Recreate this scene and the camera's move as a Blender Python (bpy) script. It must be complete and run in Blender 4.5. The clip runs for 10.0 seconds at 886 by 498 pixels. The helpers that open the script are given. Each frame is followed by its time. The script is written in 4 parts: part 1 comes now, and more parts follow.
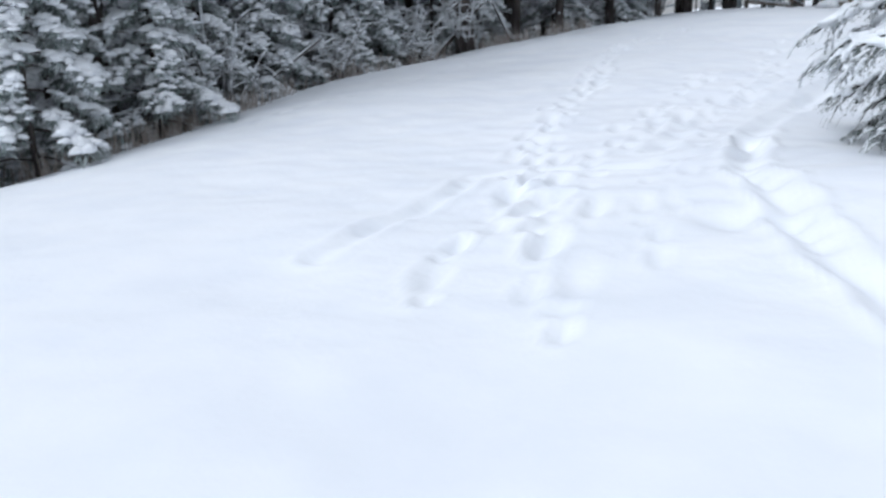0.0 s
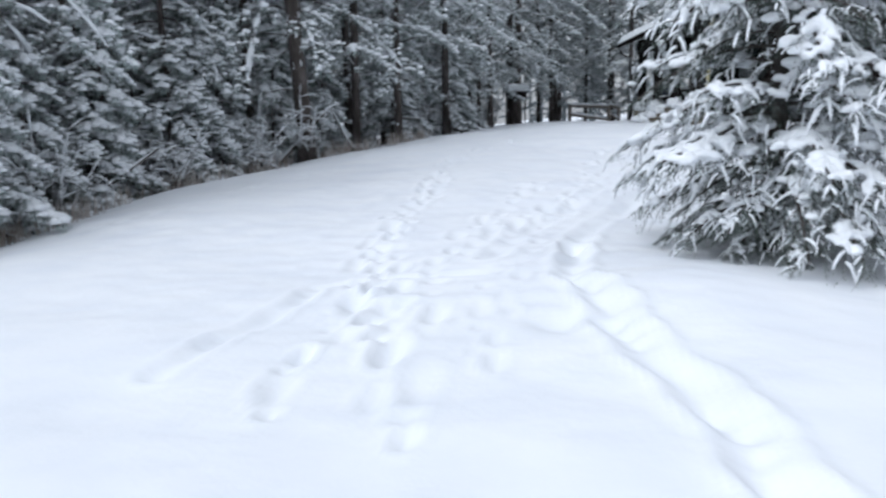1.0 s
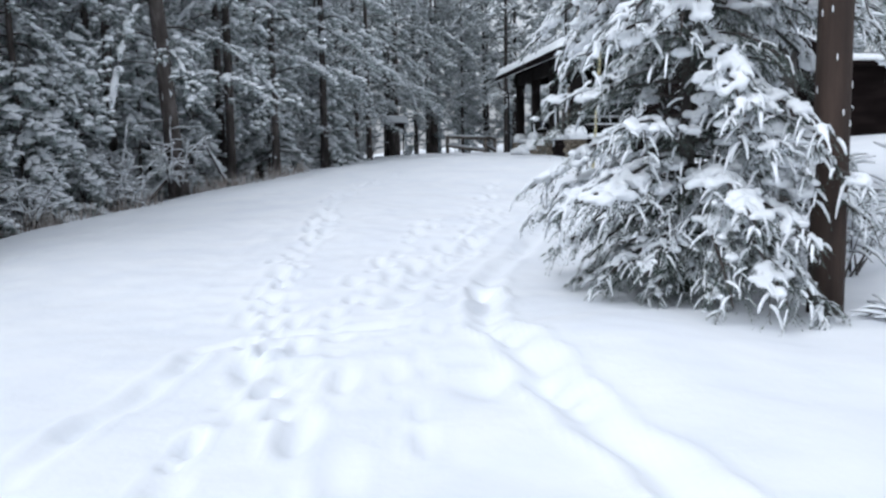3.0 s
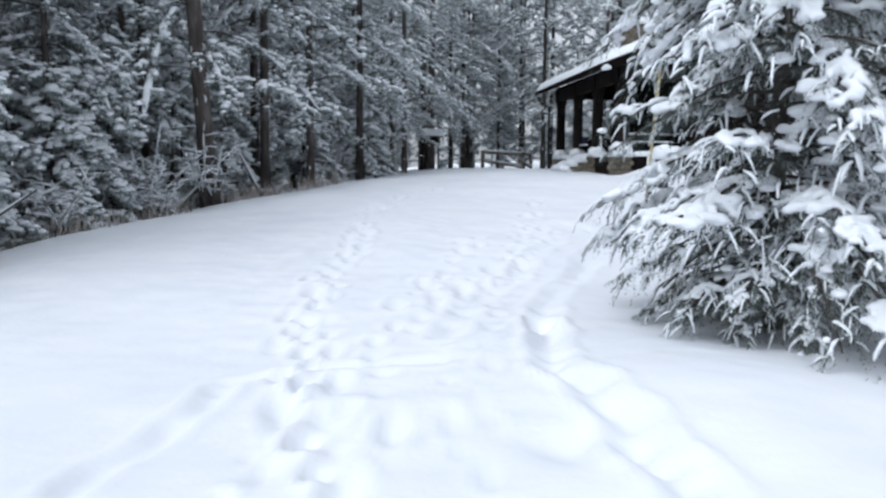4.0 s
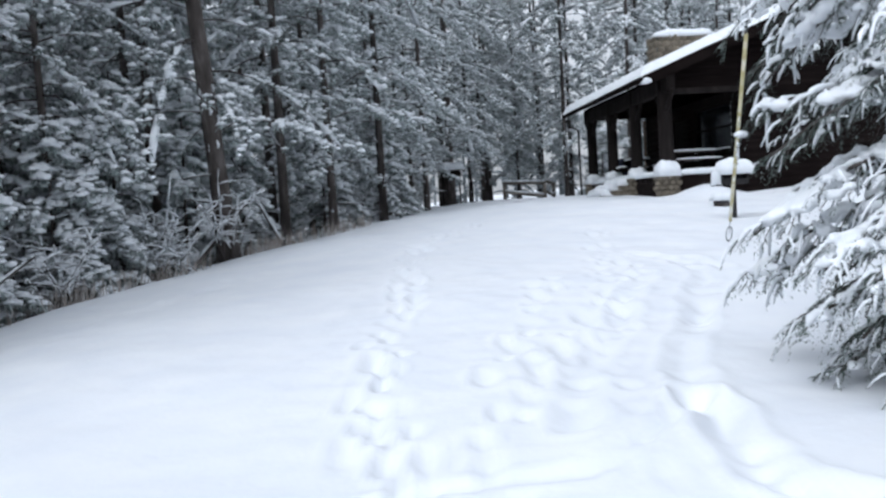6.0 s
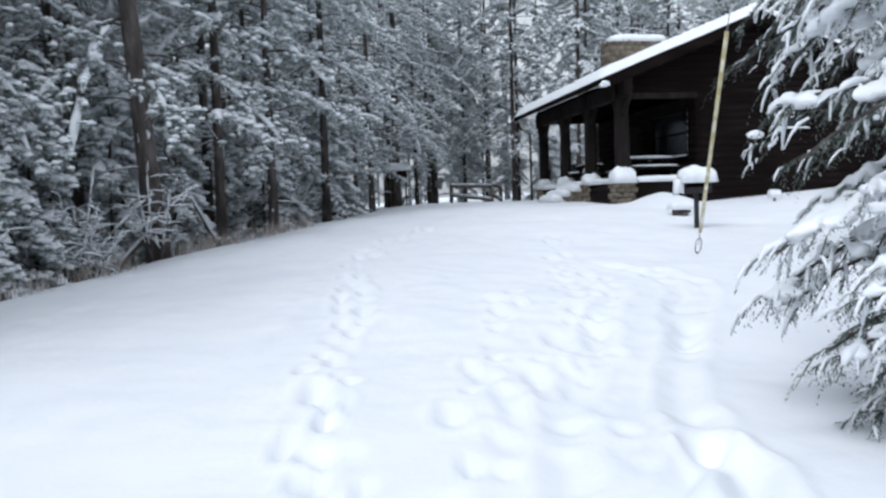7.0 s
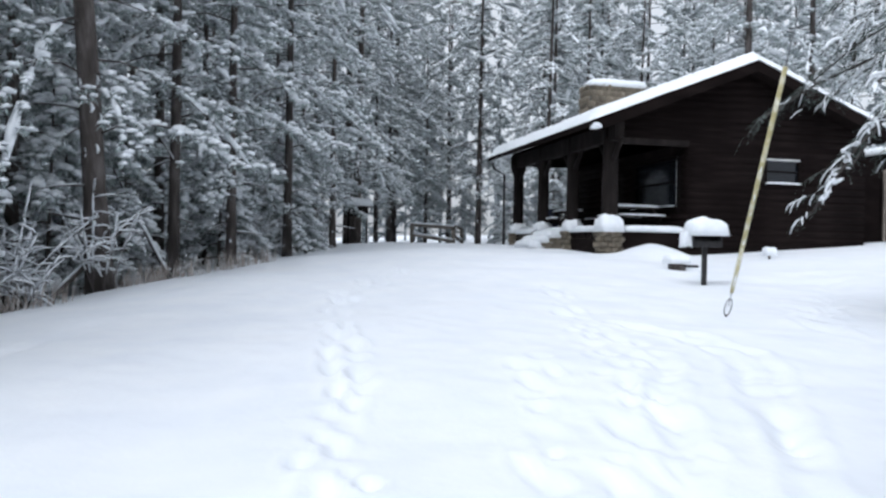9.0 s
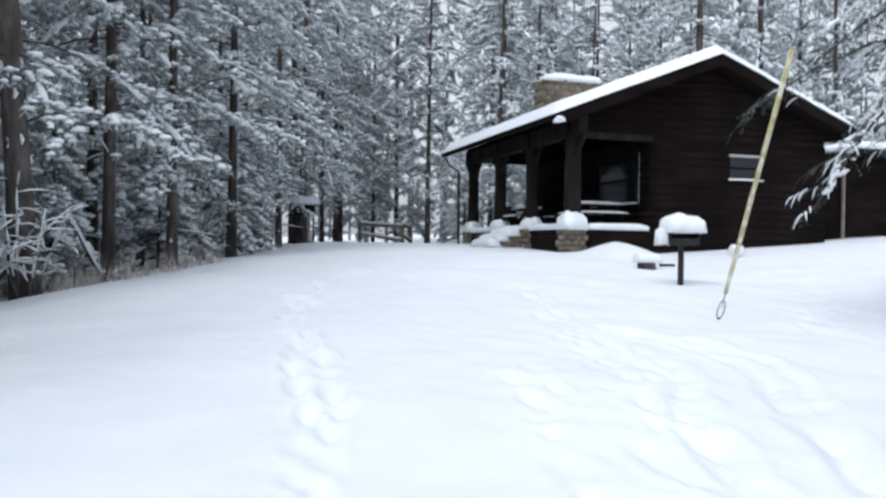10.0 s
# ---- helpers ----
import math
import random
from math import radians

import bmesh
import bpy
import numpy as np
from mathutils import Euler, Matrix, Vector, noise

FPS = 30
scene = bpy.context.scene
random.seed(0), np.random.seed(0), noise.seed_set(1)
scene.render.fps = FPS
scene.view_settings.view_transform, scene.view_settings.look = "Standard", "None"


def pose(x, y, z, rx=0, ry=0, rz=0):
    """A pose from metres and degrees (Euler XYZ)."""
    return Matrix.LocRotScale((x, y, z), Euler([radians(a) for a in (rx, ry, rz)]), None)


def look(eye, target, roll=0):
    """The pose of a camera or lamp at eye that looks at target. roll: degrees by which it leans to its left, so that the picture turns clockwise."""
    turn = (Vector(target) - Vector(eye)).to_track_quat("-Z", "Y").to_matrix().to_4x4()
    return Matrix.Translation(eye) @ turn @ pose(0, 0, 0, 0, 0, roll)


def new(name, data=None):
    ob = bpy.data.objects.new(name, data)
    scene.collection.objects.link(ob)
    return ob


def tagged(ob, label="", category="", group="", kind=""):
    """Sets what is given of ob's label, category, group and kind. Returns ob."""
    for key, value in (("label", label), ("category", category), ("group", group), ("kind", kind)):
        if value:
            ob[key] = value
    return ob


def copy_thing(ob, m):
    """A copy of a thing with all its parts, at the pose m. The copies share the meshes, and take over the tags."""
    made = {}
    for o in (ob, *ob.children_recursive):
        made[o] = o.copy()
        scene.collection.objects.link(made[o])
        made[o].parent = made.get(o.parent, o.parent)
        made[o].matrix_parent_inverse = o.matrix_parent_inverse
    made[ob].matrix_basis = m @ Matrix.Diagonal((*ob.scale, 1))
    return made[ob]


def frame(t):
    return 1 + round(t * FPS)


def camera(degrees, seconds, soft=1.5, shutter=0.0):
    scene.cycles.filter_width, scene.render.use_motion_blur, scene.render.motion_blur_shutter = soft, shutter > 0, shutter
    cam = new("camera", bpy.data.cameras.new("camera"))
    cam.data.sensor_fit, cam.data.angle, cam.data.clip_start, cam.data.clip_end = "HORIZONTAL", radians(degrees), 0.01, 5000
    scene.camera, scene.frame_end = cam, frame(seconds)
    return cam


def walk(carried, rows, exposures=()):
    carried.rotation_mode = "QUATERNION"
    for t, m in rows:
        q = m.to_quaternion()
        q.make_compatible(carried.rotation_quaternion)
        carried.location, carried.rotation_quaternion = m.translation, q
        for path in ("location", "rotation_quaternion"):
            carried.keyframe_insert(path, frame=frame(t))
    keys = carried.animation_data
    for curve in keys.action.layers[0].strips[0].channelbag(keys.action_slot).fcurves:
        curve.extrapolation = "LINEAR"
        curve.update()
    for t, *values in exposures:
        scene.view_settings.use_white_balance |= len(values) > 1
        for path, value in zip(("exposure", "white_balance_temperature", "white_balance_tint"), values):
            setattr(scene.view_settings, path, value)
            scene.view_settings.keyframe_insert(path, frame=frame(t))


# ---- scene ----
# Snowy clearing with a cabin, hemlocks and pine woods.

cam = camera(56.6, 10.0, soft=2.5, shutter=0.3)
PATH = [
    (0, (2.692, 0.128, 0.547, 74.73, 1.23, 16.14)),
    (0.5, (2.717, 0.037, 0.590, 78.34, 1.13, 11.18)),
    (1, (2.763, -0.054, 0.639, 81.73, 0.61, 5.39)),
    (1.5, (2.674, 0.157, 0.617, 82.08, 1.27, 0.83)),
    (2, (2.670, 0.430, 0.599, 81.83, 0.60, 0.57)),
    (2.2, (2.709, 0.607, 0.576, 84.07, 0.31, 0.58)),
    (3.3, (2.328, 0.927, 0.772, 83.60, 1.03, -4.13)),
    (3.5, (2.307, 1.179, 0.747, 85.76, 0.18, -2.89)),
    (4, (2.181, 1.792, 0.711, 84.73, -0.62, -1.24)),
    (4.5, (1.981, 2.424, 0.740, 83.59, 1.56, -2.72)),
    (5, (1.819, 2.842, 0.733, 85.72, 0.12, -0.83)),
    (5.5, (1.666, 3.505, 0.717, 87.52, 2.19, 0.23)),
    (5.7, (1.595, 3.776, 0.717, 87.05, 3.40, -0.56)),
    (6.8, (1.254, 4.821, 0.680, 87.95, 1.39, -1.94)),
    (7, (1.338, 5.269, 0.734, 87.18, 1.84, -4.54)),
    (7.5, (1.229, 5.673, 0.708, 91.85, -0.56, -6.69)),
    (8, (0.968, 6.087, 0.735, 89.67, -1.17, -9.87)),
    (8.5, (0.795, 6.615, 0.766, 87.90, -0.35, -11.62)),
    (9, (0.712, 7.260, 0.774, 89.92, -1.15, -8.25)),
    (9.5, (0.610, 7.977, 0.757, 87.66, 2.35, -11.52)),
    (10, (0.487, 8.485, 0.758, 89.96, -0.89, -12.27)),
]
walk(cam, [(t, pose(*p)) for t, p in PATH], [(0.0, -0.66, 5850, 9), (2.5, -0.6, 5850, 9), (6.0, -0.53, 5850, 9), (8.0, -0.44, 5900, 9), (10.0, -0.38, 5900, 9)])

# ---------------------------------------------------------------- light
world = bpy.data.worlds.new("world")
scene.world = world
world.use_nodes = True
wn = world.node_tree.nodes
sky = wn.new("ShaderNodeTexSky")
sky.sky_type = "NISHITA"
sky.sun_disc = False
sky.sun_elevation = radians(52)
sky.sun_rotation = radians(-133)
sky.dust_density = 5.0
sky.air_density = 1.0
sky.ozone_density = 1.0
# cloud cover takes the colour out of the sky
cloud = wn.new("ShaderNodeHueSaturation")
cloud.inputs["Saturation"].default_value = 0.2
world.node_tree.links.new(sky.outputs["Color"], cloud.inputs["Color"])
wn["Background"].inputs["Strength"].default_value = 0.24
veil = wn.new("ShaderNodeMix")
veil.data_type = "RGBA"
veil.inputs["Factor"].default_value = 0.4
for sock in veil.inputs:
    if sock.type == "RGBA" and sock.name == "A":
        world.node_tree.links.new(cloud.outputs["Color"], sock)
    if sock.type == "RGBA" and sock.name == "B":
        sock.default_value = (6.05, 6.0, 5.95, 1)
for sock in veil.outputs:
    if sock.type == "RGBA":
        world.node_tree.links.new(sock, wn["Background"].inputs["Color"])

sun_data = bpy.data.lights.new("sun", "SUN")
sun_data.energy = 0.9
sun_data.angle = radians(32)
sun_data.color = (0.97, 0.985, 1.0)
sun = new("sun", sun_data)
sun.matrix_world = look((-15, -14, 27), (0, 0, 0))


# ---------------------------------------------------------------- materials
def material(name, colours, scale=4.0, rough=0.8, bump=0.3, bump_scale=30.0, metal=0.0, stretch=(1, 1, 1), spread=0.0, spec=0.5):
    """Noise-mixed base colour at two scales, with bump; spread varies it from object to object."""
    m = bpy.data.materials.new(name)
    m.use_nodes = True
    n, l = m.node_tree.nodes, m.node_tree.links
    bsdf = n["Principled BSDF"]
    co = n.new("ShaderNodeTexCoord")
    mp = n.new("ShaderNodeMapping")
    mp.inputs["Scale"].default_value = stretch
    l.new(co.outputs["Object"], mp.inputs["Vector"])
    a = n.new("ShaderNodeTexNoise")
    a.inputs["Scale"].default_value = scale
    a.inputs["Detail"].default_value = 6
    l.new(mp.outputs["Vector"], a.inputs["Vector"])
    ramp = n.new("ShaderNodeValToRGB")
    el = ramp.color_ramp.elements
    el[0].position, el[1].position = 0.3, 0.7
    el[0].color, el[1].color = (*colours[0], 1), (*colours[-1], 1)
    for i, c in enumerate(colours[1:-1]):
        e = el.new(0.3 + 0.4 * (i + 1) / (len(colours) - 1))
        e.color = (*c, 1)
    l.new(a.outputs["Fac"], ramp.inputs["Fac"])
    out = ramp.outputs["Color"]
    if spread:
        info = n.new("ShaderNodeObjectInfo")
        mr = n.new("ShaderNodeMapRange")
        mr.inputs["To Min"].default_value = 1 - spread
        mr.inputs["To Max"].default_value = 1 + spread
        l.new(info.outputs["Random"], mr.inputs["Value"])
        hsv = n.new("ShaderNodeHueSaturation")
        l.new(mr.outputs["Result"], hsv.inputs["Value"])
        l.new(out, hsv.inputs["Color"])
        out = hsv.outputs["Color"]
    l.new(out, bsdf.inputs["Base Color"])
    bsdf.inputs["Roughness"].default_value = rough
    bsdf.inputs["Metallic"].default_value = metal
    bsdf.inputs["Specular IOR Level"].default_value = spec
    if bump:
        b = n.new("ShaderNodeTexNoise")
        b.inputs["Scale"].default_value = bump_scale
        b.inputs["Detail"].default_value = 8
        l.new(mp.outputs["Vector"], b.inputs["Vector"])
        bp = n.new("ShaderNodeBump")
        bp.inputs["Strength"].default_value = bump
        bp.inputs["Distance"].default_value = 0.02
        l.new(b.outputs["Fac"], bp.inputs["Height"])
        l.new(bp.outputs["Normal"], bsdf.inputs["Normal"])
    return m


SNOW = material("snow", [(0.80, 0.83, 0.88), (0.86, 0.88, 0.91)], 1.2, 0.75, 0.25, 9.0)
SNOW_LOAD = material("snow_load", [(0.78, 0.81, 0.85), (0.86, 0.88, 0.90)], 6.0, 0.8, 0.5, 25.0)
NEEDLE = material("hemlock_needles", [(0.026, 0.042, 0.034), (0.07, 0.096, 0.082), (0.24, 0.275, 0.262)], 9.0, 0.7, 0)
# frosted needles, paled further to carry the falling-snow haze in their colour
PINE = material("pine_needles", [(0.105, 0.136, 0.13), (0.31, 0.36, 0.352), (0.62, 0.66, 0.665)], 2.6, 0.8, 0, spread=0.2)
BARK = material("bark", [(0.03, 0.025, 0.023), (0.06, 0.05, 0.045), (0.13, 0.115, 0.11)], 5.0, 0.9, 0.9, 18.0, stretch=(1, 1, 0.25), spread=0.25)
POLE_WOOD = material("pole_wood", [(0.016, 0.009, 0.0065), (0.032, 0.019, 0.0135), (0.055, 0.034, 0.025)], 6.0, 0.85, 0.6, 40.0, stretch=(1, 1, 0.12))
LOG = material("dark_log", [(0.0055, 0.0038, 0.0036), (0.009, 0.0064, 0.006), (0.015, 0.0108, 0.010)], 3.0, 0.9, 0.5, 30.0, stretch=(0.3, 1, 1), spread=0.12, spec=0.05)
POST_WOOD = material("post_wood", [(0.009, 0.0072, 0.0068), (0.015, 0.012, 0.0112), (0.024, 0.0195, 0.018)], 4.0, 0.8, 0.7, 24.0, stretch=(1, 1, 0.2), spread=0.2, spec=0.1)
STONE = material("stone", [(0.09, 0.075, 0.055), (0.16, 0.135, 0.10), (0.25, 0.215, 0.17)], 5.0, 0.9, 0.8, 20.0, spread=0.35)
MORTAR = material("mortar", [(0.10, 0.095, 0.085), (0.16, 0.15, 0.135)], 8.0, 0.95, 0.6, 30.0)
GREY_WOOD = material("weathered_wood", [(0.10, 0.085, 0.07), (0.18, 0.155, 0.13), (0.26, 0.23, 0.20)], 5.0, 0.85, 0.6, 30.0, stretch=(0.2, 1, 1), spread=0.2)
IRON = material("iron", [(0.012, 0.012, 0.014), (0.03, 0.028, 0.028)], 8.0, 0.6, 0.4, 40.0, metal=0.4)
GUARD = material("yellow_guard", [(0.33, 0.28, 0.13), (0.46, 0.41, 0.22), (0.68, 0.66, 0.55)], 7.0, 0.5, 0.2, 30.0)
STEEL = material("galvanised_steel", [(0.25, 0.26, 0.27), (0.4, 0.41, 0.42)], 9.0, 0.45, 0.2, 50.0, metal=0.8)
BLUE = material("blue_plastic", [(0.012, 0.018, 0.05), (0.02, 0.03, 0.08)], 6.0, 0.45, 0.1, 20.0)
TRIM = material("pale_trim", [(0.42, 0.42, 0.42), (0.55, 0.55, 0.54)], 6.0, 0.7, 0.2, 30.0)
TAN = material("tan_board", [(0.20, 0.15, 0.11), (0.30, 0.23, 0.17)], 6.0, 0.8, 0.4, 30.0)
GRASS = material("dry_grass", [(0.20, 0.165, 0.14), (0.36, 0.32, 0.29), (0.62, 0.61, 0.60)], 3.0, 0.9, 0)

GLASS = bpy.data.materials.new("window_glass")
GLASS.use_nodes = True
gb = GLASS.node_tree.nodes["Principled BSDF"]
gb.inputs["Base Color"].default_value = (0.01, 0.013, 0.018, 1)
gb.inputs["Roughness"].default_value = 0.08


# ---------------------------------------------------------------- mesh helpers
class Pile:
    """Gathers vertices and faces for one mesh."""

    def __init__(self):
        self.v, self.f, self.fringe = [], [], None

    def tube(self, pts, radii, sides=5, flat=1.0, lift=0.0, rough=0.0, rnd=random):
        """A closed tube along pts; flat squashes it upright, rough makes it lumpy."""
        base = len(self.v)
        n = len(pts)
        for i, p in enumerate(pts):
            a, b = pts[max(0, i - 1)], pts[min(n - 1, i + 1)]
            t = (b - a)
            if t.length < 1e-6:
                t = Vector((0, 0, 1))
            t.normalize()
            s = t.cross(Vector((0, 0, 1)))
            if s.length < 0.2:
                s = Vector((1, 0, 0)) - t * t.x
            s.normalize()
            u = s.cross(t)
            r = radii[i]
            for k in range(sides):
                ang = 2 * math.pi * (k + 0.5) / sides
                q = 1 + rough * (rnd.random() - 0.5) * 2
                self.v.append(p + s * (math.cos(ang) * r * q) + u * (math.sin(ang) * r * flat * q + lift * r))
        for i in range(n - 1):
            for k in range(sides):
                k2 = (k + 1) % sides
                self.f.append((base + i * sides + k, base + i * sides + k2, base + (i + 1) * sides + k2, base + (i + 1) * sides + k))
        self.f.append(tuple(base + k for k in reversed(range(sides))))
        self.f.append(tuple(base + (n - 1) * sides + k for k in range(sides)))

    def blade(self, p, d, w):
        """A slim leaf from p along d, w wide in the middle."""
        s = d.cross(Vector((0, 0, 1)))
        if s.length < 1e-4:
            s = Vector((1, 0, 0))
        s = s.normalized() * (w * 0.5)
        b = len(self.v)
        self.v += [p, p + d * 0.5 + s, p + d, p + d * 0.5 - s]
        self.f.append((b, b + 1, b + 2, b + 3))

    def puff(self, c, r, h, rnd, sides=6):
        """A lumpy tuft of snow, flat below and domed above."""
        b = len(self.v)
        self.v.append(c + Vector((0, 0, -0.35 * h)))
        turn = rnd.uniform(0, 6.28)
        lean = Vector((rnd.uniform(-0.2, 0.2), rnd.uniform(-0.2, 0.2), 0)) * r
        for q, z in ((0.85, -0.25), (0.8, 0.45)):
            for k in range(sides):
                a = turn + 2 * math.pi * k / sides
                w = r * q * rnd.uniform(0.65, 1.3)
                self.v.append(c + Vector((math.cos(a) * w, math.sin(a) * w, h * (z + rnd.uniform(-0.35, 0.2)))))
        self.v.append(c + lean + Vector((0, 0, h)))
        for k in range(sides):
            k2 = (k + 1) % sides
            self.f.append((b, b + 1 + k2, b + 1 + k))
            self.f.append((b + 1 + k, b + 1 + k2, b + 1 + sides + k2, b + 1 + sides + k))
            self.f.append((b + 1 + sides + k, b + 1 + sides + k2, b + 1 + 2 * sides))

    def pillow(self, c, r, h, rnd, sides=8):
        """A rounded lump of snow, fuller than a puff."""
        b = len(self.v)
        rings = ((0.6, -0.55), (1.0, -0.1), (0.92, 0.4), (0.55, 0.8))
        turn, long = rnd.uniform(0, 6.28), rnd.uniform(0.75, 1.3)
        cs, sn = math.cos(turn), math.sin(turn)
        self.v.append(c + Vector((0, 0, -0.6 * h)))
        for q, z in rings:
            for k in range(sides):
                a = 2 * math.pi * (k + 0.5 * (z > 0)) / sides
                w = r * q * rnd.uniform(0.86, 1.14)
                x, y = math.cos(a) * w * long, math.sin(a) * w / long
                self.v.append(c + Vector((x * cs - y * sn, x * sn + y * cs, h * (z + rnd.uniform(-0.12, 0.12)))))
        self.v.append(c + Vector((0, 0, h)))
        last = b + 1 + len(rings) * sides
        for k in range(sides):
            k2 = (k + 1) % sides
            self.f.append((b, b + 1 + k2, b + 1 + k))
            for j in range(len(rings) - 1):
                u = b + 1 + j * sides
                self.f.append((u + k, u + k2, u + sides + k2, u + sides + k))
            self.f.append((last - sides + k, last - sides + k2, last))

    def mesh(self, name, mat, smooth=True):
        me = bpy.data.meshes.new(name)
        me.from_pydata(self.v, [], self.f)
        me.materials.append(mat)
        if smooth:
            me.shade_smooth()
        me.update()
        return me


def melt(me, voxel):
    """Runs the overlapping lumps of a snow mesh together into one soft skin."""
    ob = bpy.data.objects.new("snow_load", me)
    scene.collection.objects.link(ob)
    skin = ob.modifiers.new("skin", "REMESH")
    skin.mode, skin.voxel_size = "VOXEL", voxel
    soft = ob.modifiers.new("soft", "SMOOTH")
    soft.factor, soft.iterations = 0.4, 1
    out = bpy.data.meshes.new_from_object(ob.evaluated_get(bpy.context.evaluated_depsgraph_get()))
    bpy.data.objects.remove(ob)
    if not out.materials:
        out.materials.append(SNOW_LOAD)
    out.shade_smooth()
    return out


def part(name, me, parent, label="", m=None):
    ob = new(name, me)
    ob.parent = parent
    if m is not None:
        ob.matrix_basis = m
    if label:
        tagged(ob, label)
    return ob


def bm_mesh(name, bm, mat, smooth=False):
    me = bpy.data.meshes.new(name)
    bm.to_mesh(me)
    bm.free()
    me.materials.append(mat)
    if smooth:
        me.shade_smooth()
    return me


def box_mesh(name, x, y, z, mat, bevel=0.01):
    """A box with softened edges, its base centred on the origin."""
    bm = bmesh.new()
    bmesh.ops.create_cube(bm, size=1)
    bmesh.ops.scale(bm, vec=(x, y, z), verts=bm.verts)
    bmesh.ops.translate(bm, vec=(0, 0, z / 2), verts=bm.verts)
    if bevel:
        bmesh.ops.bevel(bm, geom=list(bm.edges), offset=bevel, segments=1, affect="EDGES", profile=0.5)
    return bm_mesh(name, bm, mat)


def round_mesh(name, r0, r1, h, mat, sides=12, wobble=0.0, seed=1, rings=5):
    """An upright tapered round post with a slightly uneven outline."""
    rnd = random.Random(seed)
    p = Pile()
    for i in range(rings):
        s = i / (rings - 1)
        r = r0 + (r1 - r0) * s
        for k in range(sides):
            a = 2 * math.pi * k / sides
            q = r * (1 + wobble * (rnd.random() - 0.5))
            p.v.append(Vector((math.cos(a) * q, math.sin(a) * q, h * s)))
    for i in range(rings - 1):
        for k in range(sides):
            k2 = (k + 1) % sides
            p.f.append((i * sides + k, i * sides + k2, (i + 1) * sides + k2, (i + 1) * sides + k))
    p.f.append(tuple(reversed(range(sides))))
    p.f.append(tuple((rings - 1) * sides + k for k in range(sides)))
    return p.mesh(name, mat)


def snow_pad(name, x, y, h, seed=0, mat=None, nx=12, ny=8, over=0.04, dome=5):
    """A pillow of snow with rounded rims and an uneven top, base at z = 0."""
    p = Pile()
    off = Vector((seed * 3.1, seed * 1.7, 0))
    for j in range(ny + 1):
        for i in range(nx + 1):
            u, w = 2 * i / nx - 1, 2 * j / ny - 1
            e = (1 - abs(u) ** dome) * (1 - abs(w) ** dome)
            wob = 1 + 0.12 * noise.noise(Vector((u * 2, w * 2, seed)) + off)
            rim = i in (0, nx) or j in (0, ny)
            z = -0.02 if rim else h * (0.42 + 0.58 * max(e, 0) ** 0.5) * (1 + 0.22 * noise.noise(Vector((u * 1.7, w * 1.7, 5 + seed))))
            p.v.append(Vector((u * (x / 2 + over) * wob, w * (y / 2 + over) * wob, z)))
    for j in range(ny):
        for i in range(nx):
            a = j * (nx + 1) + i
            p.f.append((a, a + 1, a + nx + 2, a + nx + 1))
    rimv = [i for i in range(nx + 1)] + [j * (nx + 1) + nx for j in range(1, ny + 1)]
    rimv += [ny * (nx + 1) + i for i in range(nx - 1, -1, -1)] + [j * (nx + 1) for j in range(ny - 1, 0, -1)]
    p.f.append(tuple(reversed(rimv)))
    return p.mesh(name, mat or SNOW_LOAD)


# ---------------------------------------------------------------- the lie of the land
PROFILE_Y = np.array([-60, -10, 0, 6, 11, 15.5, 18, 23, 30, 39, 58, 90, 200])
PROFILE_Z = np.array([-2.5, -1.25, -1.05, -0.98, -0.88, -0.46, -0.27, 0.1, 0.72, 0.95, 1.05, 1.2, 3.0])
EDGE_Y = np.array([-60, 0, 12, 20, 25, 29, 34, 42, 54, 75, 300])
EDGE_X = np.array([-15, -8, -6.0, -5.4, -3.0, -0.2, 2.6, 3.2, 1.5, 3.0, 10])


def base_z(x, y):
    """Height of the snow before the trails are pressed in (arrays)."""
    x, y = np.asarray(x, float), np.asarray(y, float)
    z = sum(np.interp(y + o, PROFILE_Y, PROFILE_Z) for o in (-2.4, -1.2, 0, 1.2, 2.4)) / 5
    left = np.clip(5 - x, 0, None)
    z = z - 0.05 * left * left / (left + 3)
    z = z + 0.065 * np.clip(x - 11.5, 0, 14) * np.clip((y - 12) / 12, 0, 1)
    d = np.interp(y, EDGE_Y, EDGE_X) - x
    soft = np.log1p(np.exp(np.clip(d * 1.1, -30, 30))) / 1.1
    fall = np.interp(y, [20, 33], [0.26, 0.10])
    z = z - fall * np.clip(soft, 0, 9) + 0.12 * np.clip(d - 14, 0, 300)
    return z


def gz(x, y):
    return float(base_z(x, y))


